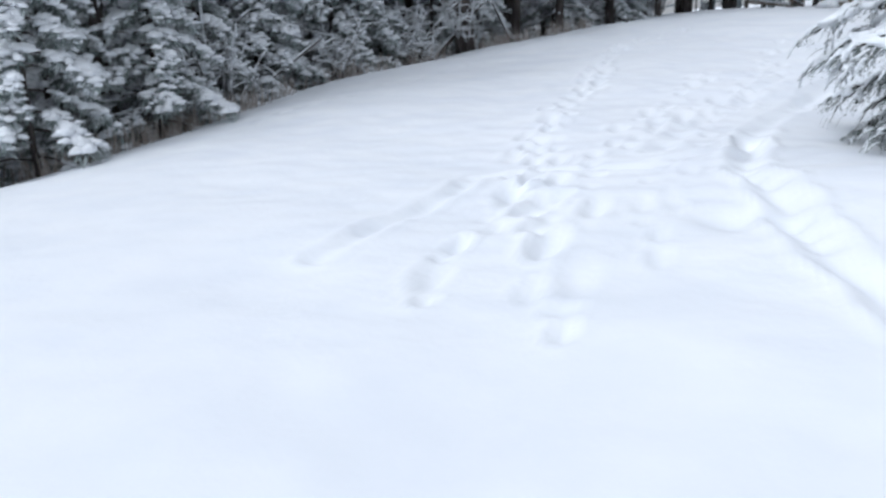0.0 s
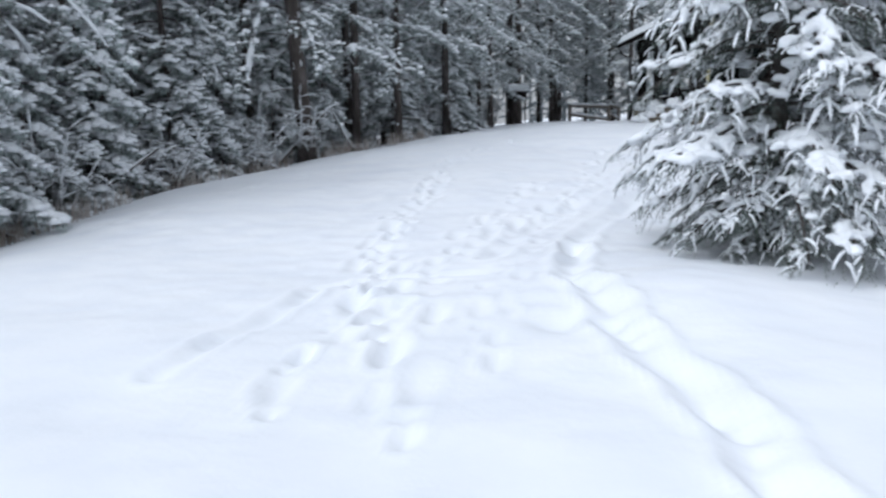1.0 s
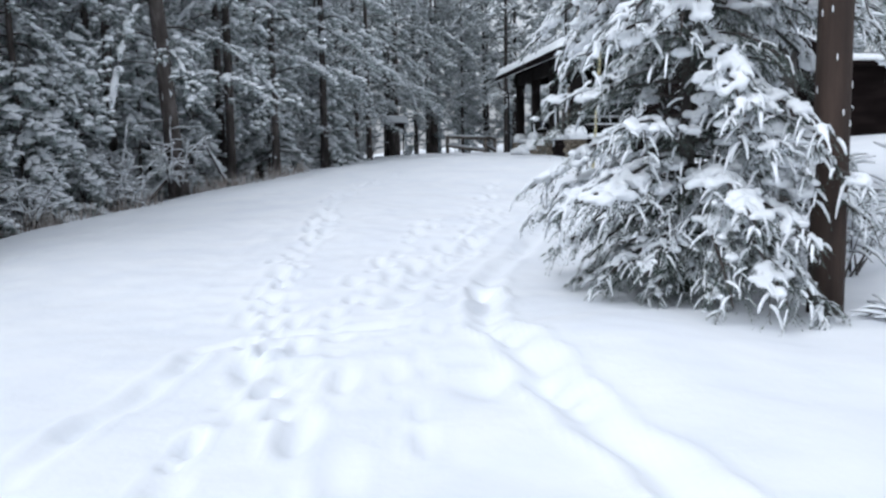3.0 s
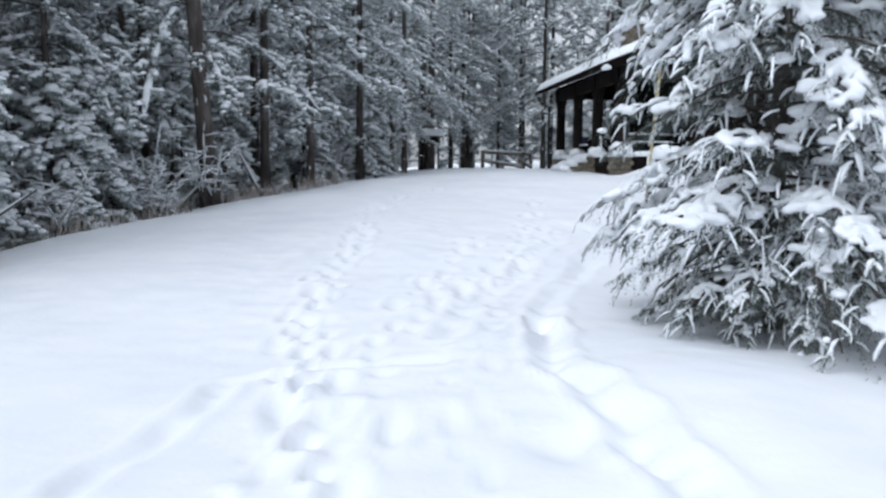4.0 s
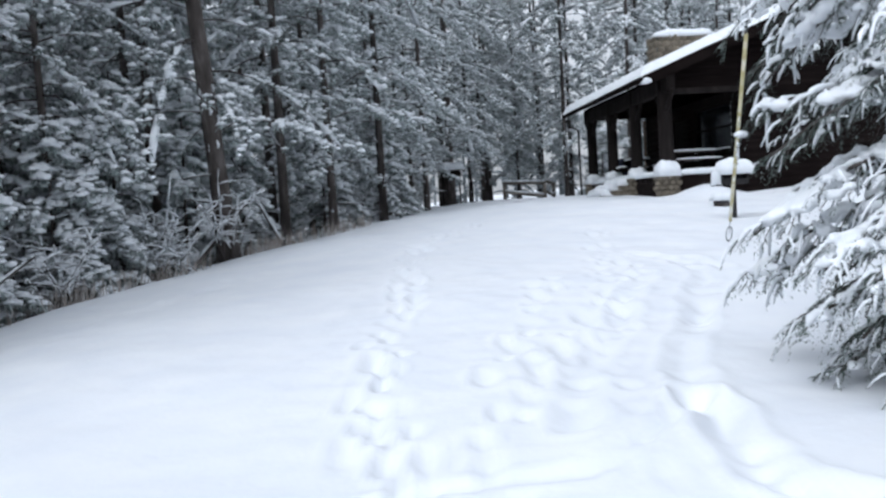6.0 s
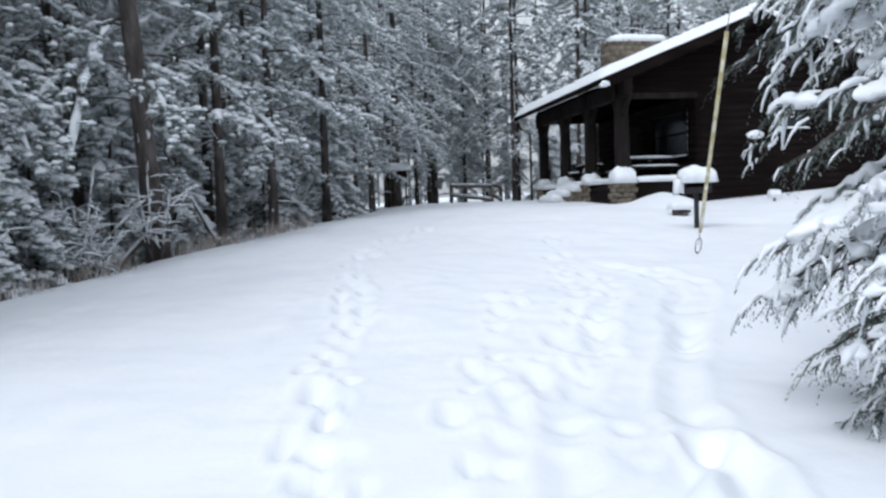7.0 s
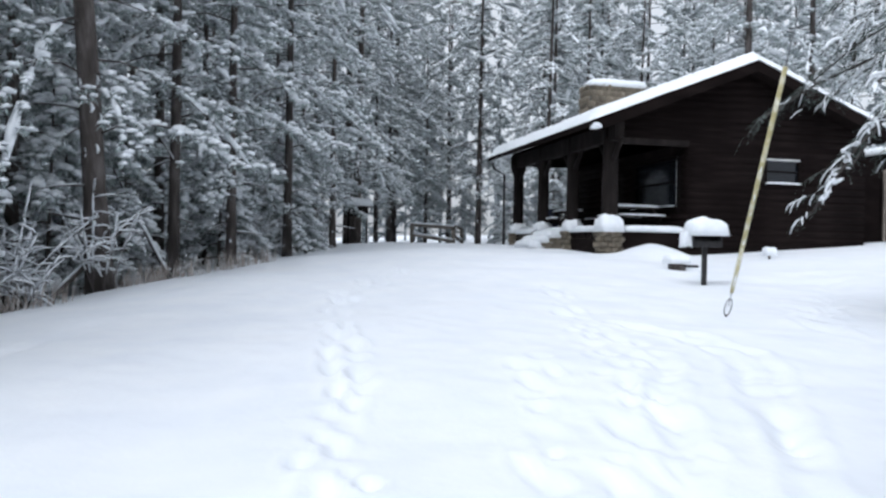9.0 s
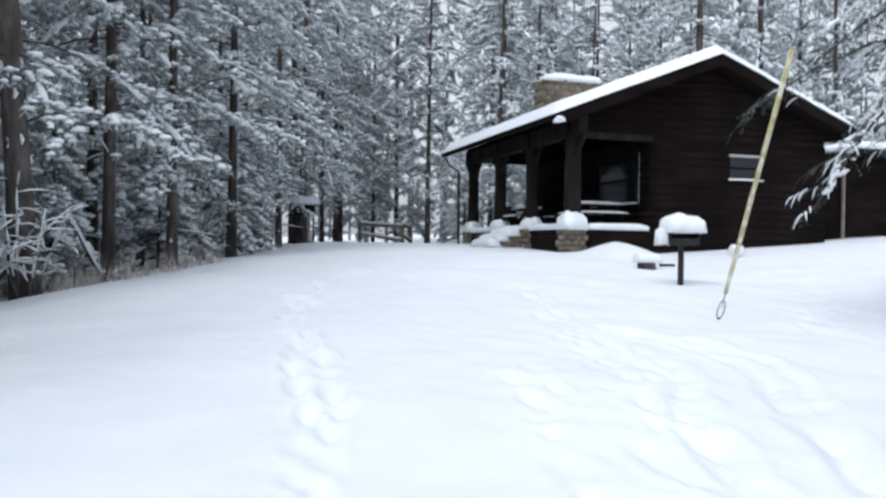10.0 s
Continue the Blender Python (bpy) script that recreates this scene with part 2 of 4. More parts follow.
# trails pressed into the snow: (points, width, depth, kind)
TRAILS = [
    ([(4.8, 18.5), (5.45, 17.3), (5.3, 15.9), (4.65, 14.1), (3.95, 12.3), (3.42, 10.5)], 0.13, 0.055, "groove"),
    ([(3.42, 10.5), (3.35, 8.7), (3.5, 7.1), (3.75, 5.6), (4.0, 3.9), (4.3, 2.4)], 0.13, 0.10, "groove"),
    ([(3.42, 10.5), (2.8, 9.5), (2.35, 9.05), (1.4, 9.0), (0.6, 8.65), (0.3, 7.1), (0.1, 5.6)], 0.10, 0.055, "groove"),
    ([(4.5, 16.2), (3.4, 13.1), (2.7, 11.3), (2.35, 9.9)], 0.13, 0.05, "groove"),
    ([(5.6, 17.6), (5.75, 16.4), (5.2, 14.8), (4.3, 13.1)], 0.12, 0.05, "groove"),
    ([(2.4, 25.6), (1.2, 22.6), (0.9, 19.4), (0.95, 15.7), (0.82, 13.7), (0.72, 11.0), (0.95, 9.2), (1.33, 7.7), (1.95, 5.5), (2.25, 4.0)], 0.10, 0.085, "steps"),
    ([(0.85, 12.9), (0.97, 10.5), (1.3, 8.8), (1.35, 7.4), (1.0, 6.3), (1.0, 5.5), (1.25, 4.5)], 0.09, 0.07, "steps"),
    ([(5.1, 22.6), (4.4, 19.2), (4.45, 17.0), (4.25, 16.0), (3.5, 14.0), (2.55, 12.1), (2.1, 11.0), (1.75, 9.6), (1.65, 8.2), (1.9, 6.6)], 0.09, 0.05, "steps"),
    ([(3.05, 16.4), (2.5, 14.0), (2.0, 11.2)], 0.10, 0.05, "steps"),
    ([(4.2, 18.5), (3.45, 13.1), (2.9, 11.6), (2.5, 8.0), (2.6, 5.5)], 0.08, 0.035, "steps"),
    ([(13.1, 26.1), (10.6, 21.9), (7.5, 18.0)], 0.14, 0.10, "steps"),
    ([(-5.0, 13.0), (-3.6, 16.5), (-2.2, 20.5)], 0.13, 0.05, "steps"),
]


def press(x, y, z):
    """Presses grooves and steps into the sheet z at the grid points x, y."""
    rnd = random.Random(5)
    for pts, wid, dep, how in TRAILS:
        if how == "groove":
            near = (x > min(p[0] for p in pts) - 1.2) & (x < max(p[0] for p in pts) + 1.2) & (y > min(p[1] for p in pts) - 1) & (y < max(p[1] for p in pts) + 1)
            xs, ys = x[near], y[near]
            best = np.full(xs.shape, 99.0)
            for (x0, y0), (x1, y1) in zip(pts, pts[1:]):
                s = np.clip(((xs - x0) * (x1 - x0) + (ys - y0) * (y1 - y0)) / ((x1 - x0) ** 2 + (y1 - y0) ** 2), 0, 1)
                wave = 0.05 * np.sin(ys * 2.3) + 0.025 * np.sin(ys * 6.7 + 1)
                best = np.minimum(best, np.hypot(xs - x0 - s * (x1 - x0) + wave, ys - y0 - s * (y1 - y0)))
            d = best / wid
            lump = 1 + 0.3 * np.sin(ys * 5.3 + 2 * np.sin(ys * 1.7)) + 0.2 * np.sin(ys * 13.1 + 3 * np.sin(ys * 2.9))
            z[near] += lump * (-dep * np.exp(-d ** 2) + 0.38 * dep * np.exp(-((d - 1.8) / 0.55) ** 2))
            continue
        for (x0, y0), (x1, y1) in zip(pts, pts[1:]):
            length = math.hypot(x1 - x0, y1 - y0)
            for k in range(int(length / 0.33)):
                s = (k + 0.5 + rnd.uniform(-0.4, 0.4)) / (length / 0.33)
                side = (1 if k % 2 else -1) * rnd.uniform(0.02, 0.16)
                cx = x0 + s * (x1 - x0) + side * (y1 - y0) / length + rnd.uniform(-0.09, 0.09)
                cy = y0 + s * (y1 - y0) - side * (x1 - x0) / length
                near = (np.abs(x - cx) < 1) & (np.abs(y - cy) < 1)
                w = wid * rnd.uniform(0.6, 1.25)
                d = np.hypot((x[near] - cx) / w, (y[near] - cy) / (w * rnd.uniform(1.4, 3.6)))
                dd = dep * rnd.uniform(0.3, 1.2)
                z[near] += -dd * np.exp(-d ** 3) + dd * 0.4 * np.exp(-((d - 1.6) / 0.45) ** 2) * (0.5 + 0.5 * np.sin(7 * x[near] + 5 * y[near] + k))
    return z


def build_ground():
    def lines(a, reach):
        a = list(a)
        g, step = a[-1], a[-1] - a[-2]
        while g < reach:
            step *= 1.16
            g += step
            a.append(min(g, reach))
        g, step, front = a[0], a[1] - a[0], []
        while g > -reach:
            step *= 1.16
            g -= step
            front.append(max(g, -reach))
        return np.array(front[::-1] + a)

    def mix(*spans):
        return np.concatenate([np.arange(*q) for q in spans])

    xs = lines(mix((-5, -0.3, 0.12), (-0.3, 6.1, 0.052), (6.1, 9.5, 0.1)), 1500)
    ys = lines(mix((0.5, 3, 0.1), (3, 20, 0.058), (20, 27, 0.1)), 1500)
    gx, gy = np.meshgrid(xs, ys)
    rel = press(gx, gy, np.zeros_like(gx))
    z = base_z(gx, gy) + rel
    z += 0.035 * np.sin(gx * 0.9 + 1.3 * np.sin(gy * 0.5)) * np.sin(gy * 0.7 + 0.6) * (np.hypot(gx, gy) < 200)
    near = (np.abs(gx - 2) < 13) & (gy > -3) & (gy < 40)
    for i, j in zip(*np.nonzero(near)):
        p = Vector((gx[i, j], gy[i, j], 0))
        z[i, j] += 0.035 * noise.noise(p * 0.9) + 0.012 * noise.noise(p * 3.1)
    # hollow beside the groove, drift by the porch and hollow under the hemlock
    z += 0.42 * np.exp(-((gx - 9.9) / 0.9) ** 2 - ((gy - 29.2) / 0.7) ** 2)
    z += 0.20 * np.exp(-((gx - 4.3) / 1.1) ** 2 - ((gy - 7.6) / 1.4) ** 2)
    z -= 0.10 * np.exp(-((gx - 3.1) / 0.22) ** 2 - ((gy - 6.8) / 0.3) ** 2)
    ny, nx = gx.shape
    verts = np.stack([gx.ravel(), gy.ravel(), z.ravel()], 1)
    idx = np.arange(ny * nx).reshape(ny, nx)
    quads = np.stack([idx[:-1, :-1].ravel(), idx[:-1, 1:].ravel(), idx[1:, 1:].ravel(), idx[1:, :-1].ravel()], 1)
    me = bpy.data.meshes.new("ground")
    me.from_pydata(verts.tolist(), [], quads.tolist())
    me.materials.append(SNOW)
    me.shade_smooth()
    tagged(new("ground", me), "deep white snow with pressed footprints and grooves", "snow ground", kind="structure")


build_ground()


# ---------------------------------------------------------------- trees
def limb_curve(o, az, length, rise, droop, n=6):
    d = Vector((math.cos(az), math.sin(az), 0))
    return [o + d * (length * s) + Vector((0, 0, length * (rise * s - droop * s * s))) for s in [i / (n - 1) for i in range(n)]]


def at_curve(pts, s):
    f = s * (len(pts) - 1)
    i = min(int(f), len(pts) - 2)
    return pts[i].lerp(pts[i + 1], f - i)


def hemlock_bough(wood, green, snow, o, az, length, rise, droop, rnd, twigs, load):
    """A flat drooping fan: limb, side twigs and sprays under pillows and fingers of snow, needles hanging below."""
    pts = limb_curve(o, az, length, rise, droop)
    wood.tube(pts, [0.012 + 0.01 * length * (1 - i / 5) for i in range(6)], 4)
    across = Vector((-math.sin(az), math.cos(az), 0))
    many = round(24 * length)
    bare = 0.1 if load > 0.5 else 0.8
    phase, beat = rnd.uniform(0, 6.28), rnd.uniform(1.6, 2.6) * length
    for k in range(many):
        # pillows pile up along the limb and spread over the fan
        s = 0.24 + 0.72 * (k + rnd.random()) / many
        if rnd.random() < bare or math.sin(6.28 * beat * s / 1.8 + phase) < -0.6:
            continue
        spread = min(0.36, 0.2 * length) * math.sin(math.pi * min(1, 0.12 + 0.8 * s))
        u = rnd.uniform(-1, 1)
        c = at_curve(pts, s) + across * (u * spread) + Vector((0, 0, 0.02 - 0.4 * abs(u) * spread))
        r = max(load, 0.6) * rnd.uniform(0.040, 0.086) * (1.1 - 0.25 * s)
        snow.pillow(c, r, r * rnd.uniform(0.6, 0.85), rnd)
    for k in range(twigs):
        s = 0.14 + 0.86 * (k + rnd.random() * 0.8) / twigs
        side = 1 if k % 2 else -1
        p = at_curve(pts, min(s, 1))
        ang = az + side * rnd.uniform(0.4, 1.15) * (1.15 - 0.45 * s)
        tl = min(0.55, 0.15 + 0.24 * length * (1.05 - 0.75 * s)) * rnd.uniform(0.7, 1.2)
        tw = limb_curve(p, ang, tl, rnd.uniform(-0.15, 0.2), rnd.uniform(0.4, 1.2), 5)
        wood.tube(tw, [0.007, 0.006, 0.005, 0.004, 0.003], 3)
        heavy = rnd.random() < 0.5
        if heavy and load > 0.5:
            # a finger of snow with knuckles
            r0 = load * rnd.uniform(0.022, 0.040)
            a1 = rnd.uniform(0.35, 0.8)
            line = [at_curve(tw, a1 * i / 4) + Vector((rnd.uniform(-1, 1), rnd.uniform(-1, 1), 0)) * r0 * 0.3 for i in range(5)]
            (snow if load > 0.95 else snow.fringe).tube(line, [r0 * q * rnd.uniform(0.7, 1.35) for q in (1.0, 1.15, 1.0, 0.85, 0.5)], 6, 0.85, 0.65, 0.15, rnd)
            if rnd.random() < 0.6:
                r = load * rnd.uniform(0.035, 0.065)
                snow.pillow(at_curve(tw, rnd.uniform(0.3, 0.85)) + Vector((0, 0, 0.015)), r, r * 0.7, rnd, 7)
        for b in range(7):
            q = at_curve(tw, 0.12 + 0.88 * (b + rnd.random() * 0.7) / 7)
            a2 = ang + (1 if b % 2 else -1) * rnd.uniform(0.35, 1.2)
            ln = (0.06 + tl * 0.26) * rnd.uniform(0.6, 1.25)
            sub = limb_curve(q, a2, ln, rnd.uniform(-0.35, 0.1), rnd.uniform(0.4, 1.6), 4)
            if rnd.random() < (0.4 if load > 0.5 else 0.1):
                rr = rnd.uniform(0.008, 0.015) * (load if load > 0.5 else 0.7)
                snow.fringe.tube([at_curve(sub, u) for u in (0.0, 0.35, 0.7, rnd.uniform(0.8, 1.0))], [rr, rr * rnd.uniform(0.9, 1.5), rr, rr * 0.5], 4, 0.9, 0.8, 0.2, rnd)
            for c in range(15):
                qq = at_curve(sub, (c + 0.7) / 15)
                a3 = a2 + (1 if c % 2 else -1) * rnd.uniform(0.5, 1.4)
                l3 = rnd.uniform(0.018, 0.042)
                green.blade(qq, Vector((math.cos(a3) * l3, math.sin(a3) * l3, l3 * rnd.uniform(-1.2, 0.2))), 0.012)
        for b in range(12):
            q = at_curve(tw, (b + 0.6) / 12)
            a2 = ang + (1 if b % 2 else -1) * rnd.uniform(0.3, 1.4)
            ln = rnd.uniform(0.03, 0.06)
            green.blade(q - Vector((0, 0, 0.01)), Vector((math.cos(a2) * ln, math.sin(a2) * ln, -ln * rnd.uniform(0.1, 1.2))), 0.015)


def pine_bough(wood, green, snow, o, az, length, rise, droop, rnd, twigs, fine, load):
    """A limb with tufts of needles, each under its puff of snow. fine: 1 near, 0 far."""
    pts = limb_curve(o, az, length, rise, droop)
    wood.tube(pts, [0.03, 0.024, 0.018, 0.014, 0.01, 0.006], 3)
    s = 0.3
    while s < 0.9:
        e = min(1.0, s + rnd.uniform(0.1, 0.25))
        lr = load * (0.018 + 0.010 * length) * rnd.uniform(0.6, 1.1)
        snow.tube([at_curve(pts, s), at_curve(pts, (s + e) / 2), at_curve(pts, e)], [lr * 0.6, lr * 1.2, lr * 0.5], 4, 0.75, 0.5, 0.22, rnd)
        s = e + rnd.uniform(0.02, 0.12)
    for k in range(twigs):
        # tufts crowd the outer half of the limb in a flat plate
        s = 0.30 + 0.70 * ((k + rnd.random() * 0.8) / twigs) ** 0.75
        side = 1 if k % 2 else -1
        ang = az + side * rnd.uniform(0.3, 1.3) * (1.2 - 0.5 * s)
        tl = (0.18 + 0.2 * length * (1.1 - 0.6 * s)) * rnd.uniform(0.6, 1.4)
        tw = limb_curve(at_curve(pts, min(s, 1)), ang, tl, rnd.uniform(-0.1, 0.25), rnd.uniform(0.2, 0.7), 4)
        big = rnd.uniform(0.75, 1.3)
        for u in (rnd.uniform(0.2, 0.4), rnd.uniform(0.5, 0.7), rnd.uniform(0.85, 1.0)):
            c = at_curve(tw, u)
            r = (0.15, 0.105)[fine] * rnd.uniform(0.7, 1.25) * big
            if rnd.random() < 0.92:
                snow.puff(c + Vector((0, 0, 0.02)), r * load * 0.62, r * load * rnd.uniform(0.22, 0.42), rnd, (4, 5)[fine])
            nb = (4, 7)[fine]
            turn = rnd.uniform(0, 6.28)
            for b in range(nb):
                a2 = turn + 6.28 * b / nb + rnd.uniform(-0.3, 0.3)
                ln = r * rnd.uniform(1.2, 2.0)
                green.blade(c, Vector((math.cos(a2) * ln, math.sin(a2) * ln, -ln * rnd.uniform(0.05, 1.1))), (0.085, 0.042)[fine])


def bough(wood, green, snow, o, az, length, rise, droop, rnd, twigs, fine, load):
    if fine == 2:
        hemlock_bough(wood, green, snow, o, az, length, rise, droop, rnd, twigs, load)
    else:
        pine_bough(wood, green, snow, o, az, length, rise, droop, rnd, twigs, fine, load)


def tree_meshes(seed, height, trunk_r, first, boughs, reach, fine, load, twigs, shape="pine", lean=0.0):
    """Trunk, foliage and snow meshes of one tree, its foot at the origin."""
    rnd = random.Random(seed)
    wood, green, snow = Pile(), Pile(), Pile()
    snow.fringe = Pile()
    n = 9
    path = []
    for i in range(n):
        s = i / (n - 1)
        path.append(Vector((lean * s * height + 0.05 * math.sin(3 * s + seed), 0.05 * math.cos(4 * s + seed), -0.5 + (height + 0.5) * s)))
    wood.tube(path, [trunk_r * (1.25 if i == 0 else 1) * (1 - 0.85 * i / (n - 1)) + 0.01 for i in range(n)], 9, 1, 0, 0.06, rnd)
    az = rnd.uniform(0, 6)
    for k in range(boughs):
        s = ((k + rnd.random()) / boughs) ** (1.5 if fine == 2 else 1)
        z = first + (height - first) * s
        az += 2.4 + rnd.uniform(-0.5, 0.5)
        if shape == "tiers":
            ln = float(np.interp(z, [0.5, 0.8, 1.1, 1.5, 2.0, 2.8, 4.4, height], [1.25, 1.7, 2.05, 2.08, 2.0, 2.0, 1.95, 0.35])) * rnd.uniform(0.75, 1.06)
            if math.cos(az - 2.62) > 0.3 and 2.5 < z < 3.0:
                ln *= 0.6
            if math.cos(az - 1.3) > 0.6 and z < 2.5:
                ln *= 0.86
            if math.cos(az + 2.28) > 0.8 and 0.9 < z < 1.6:
                ln *= 1.08
        elif shape == "cone":
            ln = reach * (1 - 0.82 * s) * rnd.uniform(0.75, 1.1)
        else:
            ln = reach * (0.55 + 0.6 * math.sin(math.pi * (0.2 + 0.75 * s))) * rnd.uniform(0.55, 1.15)
        o = at_curve(path, min(0.999, (z + 0.5) / (height + 0.5)))
        rise = rnd.uniform(-0.05, 0.35) if shape != "pine" else rnd.uniform(0.0, 0.5)
        drop = rnd.uniform(0.28, 0.58) if shape == "tiers" else rnd.uniform(0.45, 0.9)
        held = load
        if fine == 2:
            # some boughs have shed their snow, the sheltered low ones hold less
            held *= (0.35 if rnd.random() < 0.12 else 1.05) * (0.7 if z < 1.1 and shape == "tiers" else 1)
        bough(wood, green, snow, o, az, ln, rise, drop, rnd, twigs, fine, held)
    if shape == "tiers":
        for z, a, ln in ((1.15, -1.98, 2.1), (1.0, -2.2, 1.9), (0.95, -1.72, 1.95), (1.25, -1.85, 1.8)):
            # low boughs pressed down to the ground by their load
            bough(wood, green, snow, at_curve(path, (z + 0.5) / (height + 0.5)), a, ln, 0.12, 0.58, rnd, twigs, fine, load * (1.1 if a == -1.98 else 0.6))
        for k in range(40):
            # short bare boughs that fill the dark inside of the crown
            z = rnd.uniform(0.4, 5.5)
            o = at_curve(path, (z + 0.5) / (height + 0.5))
            bough(wood, green, snow, o, rnd.uniform(0, 6.28), rnd.uniform(0.7, 1.25), rnd.uniform(-0.1, 0.3), rnd.uniform(0.3, 0.6), rnd, 7, fine, 0.25)
    if shape == "pine" and fine:
        for k in range(26):
            # short inner boughs that cover the upper trunk
            z = first + 0.5 + (height - first - 3) * (k + rnd.random()) / 26
            o = at_curve(path, (z + 0.5) / (height + 0.5))
            bough(wood, green, snow, o, rnd.uniform(0, 6.28), rnd.uniform(0.8, 1.4), rnd.uniform(0.1, 0.5), rnd.uniform(0.4, 0.8), rnd, 6, fine, load)
    if shape == "pine":
        for k in range(7):
            # dead snags low on the trunk, with a strip of snow
            z = rnd.uniform(0.8, first + 1)
            o = at_curve(path, (z + 0.5) / (height + 0.5))
            pts = limb_curve(o, rnd.uniform(0, 6.28), rnd.uniform(0.5, 1.5), rnd.uniform(-0.2, 0.5), rnd.uniform(0, 0.4), 4)
            wood.tube(pts, [0.022, 0.016, 0.012, 0.006], 3)
            snow.tube([p + Vector((0, 0, 0.02)) for p in pts], [0.02, 0.03, 0.025, 0.012], 3, 0.7, 0.4, 0.2, rnd)
        for k in range(8):
            # snow stuck to the bark
            z = rnd.uniform(0.1, 5)
            o = at_curve(path, (z + 0.5) / (height + 0.5))
            a = rnd.uniform(3.4, 6.0)
            c = o + Vector((math.cos(a), math.sin(a), 0)) * trunk_r * 0.85
            snow.tube([c, c + Vector((0.03, 0, 0.09)), c + Vector((0, 0, 0.2))], [0.03, 0.05, 0.02], 4, 1, 0, 0.2, rnd)
    return wood, green, snow


def make_tree(name, label, category, group, needles, at, turn=0.0, **kw):
    wood, green, snow = tree_meshes(**kw)
    root = new(name)
    root.matrix_basis = pose(at[0], at[1], gz(*at), 0, 0, turn)
    part("trunk", wood.mesh("trunk", BARK), root, "dark bark trunk and limbs")
    tagged(part("foliage", green.mesh("foliage", needles, False), root, "dark green needle sprays"), kind="stuff")
    load = snow.mesh("snow_load", SNOW_LOAD)
    if kw["fine"] == 2:
        load = melt(load, 0.024 if kw["height"] < 10 else 0.036)
        tagged(part("snow_fringe", snow.fringe.mesh("snow_fringe", SNOW_LOAD), root, "fingers of snow on the sprays"), kind="stuff")
    tagged(part("snow_load", load, root, "lumpy white snow on the boughs"), kind="stuff")
    return tagged(root, label, category, group)


HEM = dict(fine=2, load=1.22)
make_tree("hemlock", "young hemlock with drooping boughs under heavy snow", "hemlock tree", "hemlocks", NEEDLE, (5.9, 10.3), 30,
          seed=11, height=8.0, trunk_r=0.10, first=0.42, boughs=118, reach=2.0, twigs=13, shape="tiers", **HEM)
make_tree("hemlock", "tall hemlock with high snow-laden boughs beside the cabin yard", "hemlock tree", "hemlocks", NEEDLE, (10.45, 17.2), 0,
          seed=23, height=12.0, trunk_r=0.17, first=4.0, boughs=92, reach=3.3, twigs=22, shape="cone", fine=2, load=0.85)

KINDS = []
FAR = []
PLACES = []
rnd = random.Random(77)
# trunks that stand out along the edge of the field
FIXED = [(-4.1, 26.0, 0), (-9.4, 21.5, 1), (-7.6, 23.5, 2), (-1.9, 31.5, 1), (-0.6, 36.5, 3), (-1.2, 41.5, 2), (-8.6, 14.5, 3), (-11.5, 17.0, 2),
         (0.2, 50.0, 1), (2.1, 54.0, 0), (5.2, 62.0, 3), (7.6, 63.0, 2), (9.5, 66.0, 1), (-10.8, 11.0, 0), (13.0, 52.0, 1), (17.5, 50.0, 2), (22.0, 47.0, 0), (10.0, 56.5, 3),
         (2.45, 53.3, 0), (1.1, 45.0, 1), (-3.3, 30.0, 3), (3.98, 60.0, 1), (4.9, 61.0, 3)]
PLACES += [(x, y) for x, y, _ in FIXED]


def open_view(x, y):
    """Keeps the sight lines to the notice board and the fence free."""
    return (20 < y < 51 and abs(x - (0.9 + 0.02 * (y - 8))) < 1.3) or (30 < y < 57 and 1.0 + 0.10 * (y - 8) - 0.8 < x < 12)


def roomy(x, y, gap):
    if open_view(x, y):
        return False
    return all((x - a) ** 2 + (y - b) ** 2 > gap * gap for a, b in PLACES)


VARIANTS = [
    dict(seed=1, height=21, trunk_r=0.27, first=3.0, boughs=46, reach=3.9, lean=0.012),
    dict(seed=2, height=18, trunk_r=0.14, first=2.0, boughs=42, reach=3.3, lean=-0.008),
    dict(seed=3, height=14, trunk_r=0.11, first=1.5, boughs=38, reach=2.8, lean=0.02),
    dict(seed=4, height=20, trunk_r=0.155, first=3.4, boughs=42, reach=3.5, lean=0.0),
]
PINE_LABEL = "snow-covered pine with a bare dark lower trunk in the woods"
for v in VARIANTS:
    x, y, _ = FIXED[(0, 1, 2, 4)[len(KINDS)]]
    KINDS.append(make_tree("pine_tree", PINE_LABEL, "pine tree", "woods round the clearing", PINE, (x, y), 40 * v["seed"], fine=1, load=1.65, twigs=13, **v))
KINDS[0].matrix_basis = KINDS[0].matrix_basis @ pose(0, 0, 0, 0, 0, -40) @ pose(0, 0, 0, 0, -5.5, 40)
for i, (x, y, k) in enumerate(FIXED):
    if i not in (0, 1, 2, 4):
        copy_thing(KINDS[k], pose(x, y, gz(x, y), 0, 0, rnd.uniform(0, 360)))
near = 0
for tries in range(4000):
    x, y = rnd.uniform(-32, 40), rnd.uniform(8.5, 74)
    e = float(np.interp(y, EDGE_Y, EDGE_X))
    if not (x < e - 1.5 or (y > 48 and x > 9 and x < 36) or (y > 60)):
        continue
    if not roomy(x, y, 2.7) or (x > e - 4 and rnd.random() < 0.4):
        continue
    PLACES.append((x, y))
    close = (x > e - 13 or y > 46) and near < 18
    near += close
    if close:
        copy_thing(rnd.choice(KINDS), pose(x, y, gz(x, y), 0, 0, rnd.uniform(0, 360)))
    else:
        FAR.append((x, y))
far_kinds = []
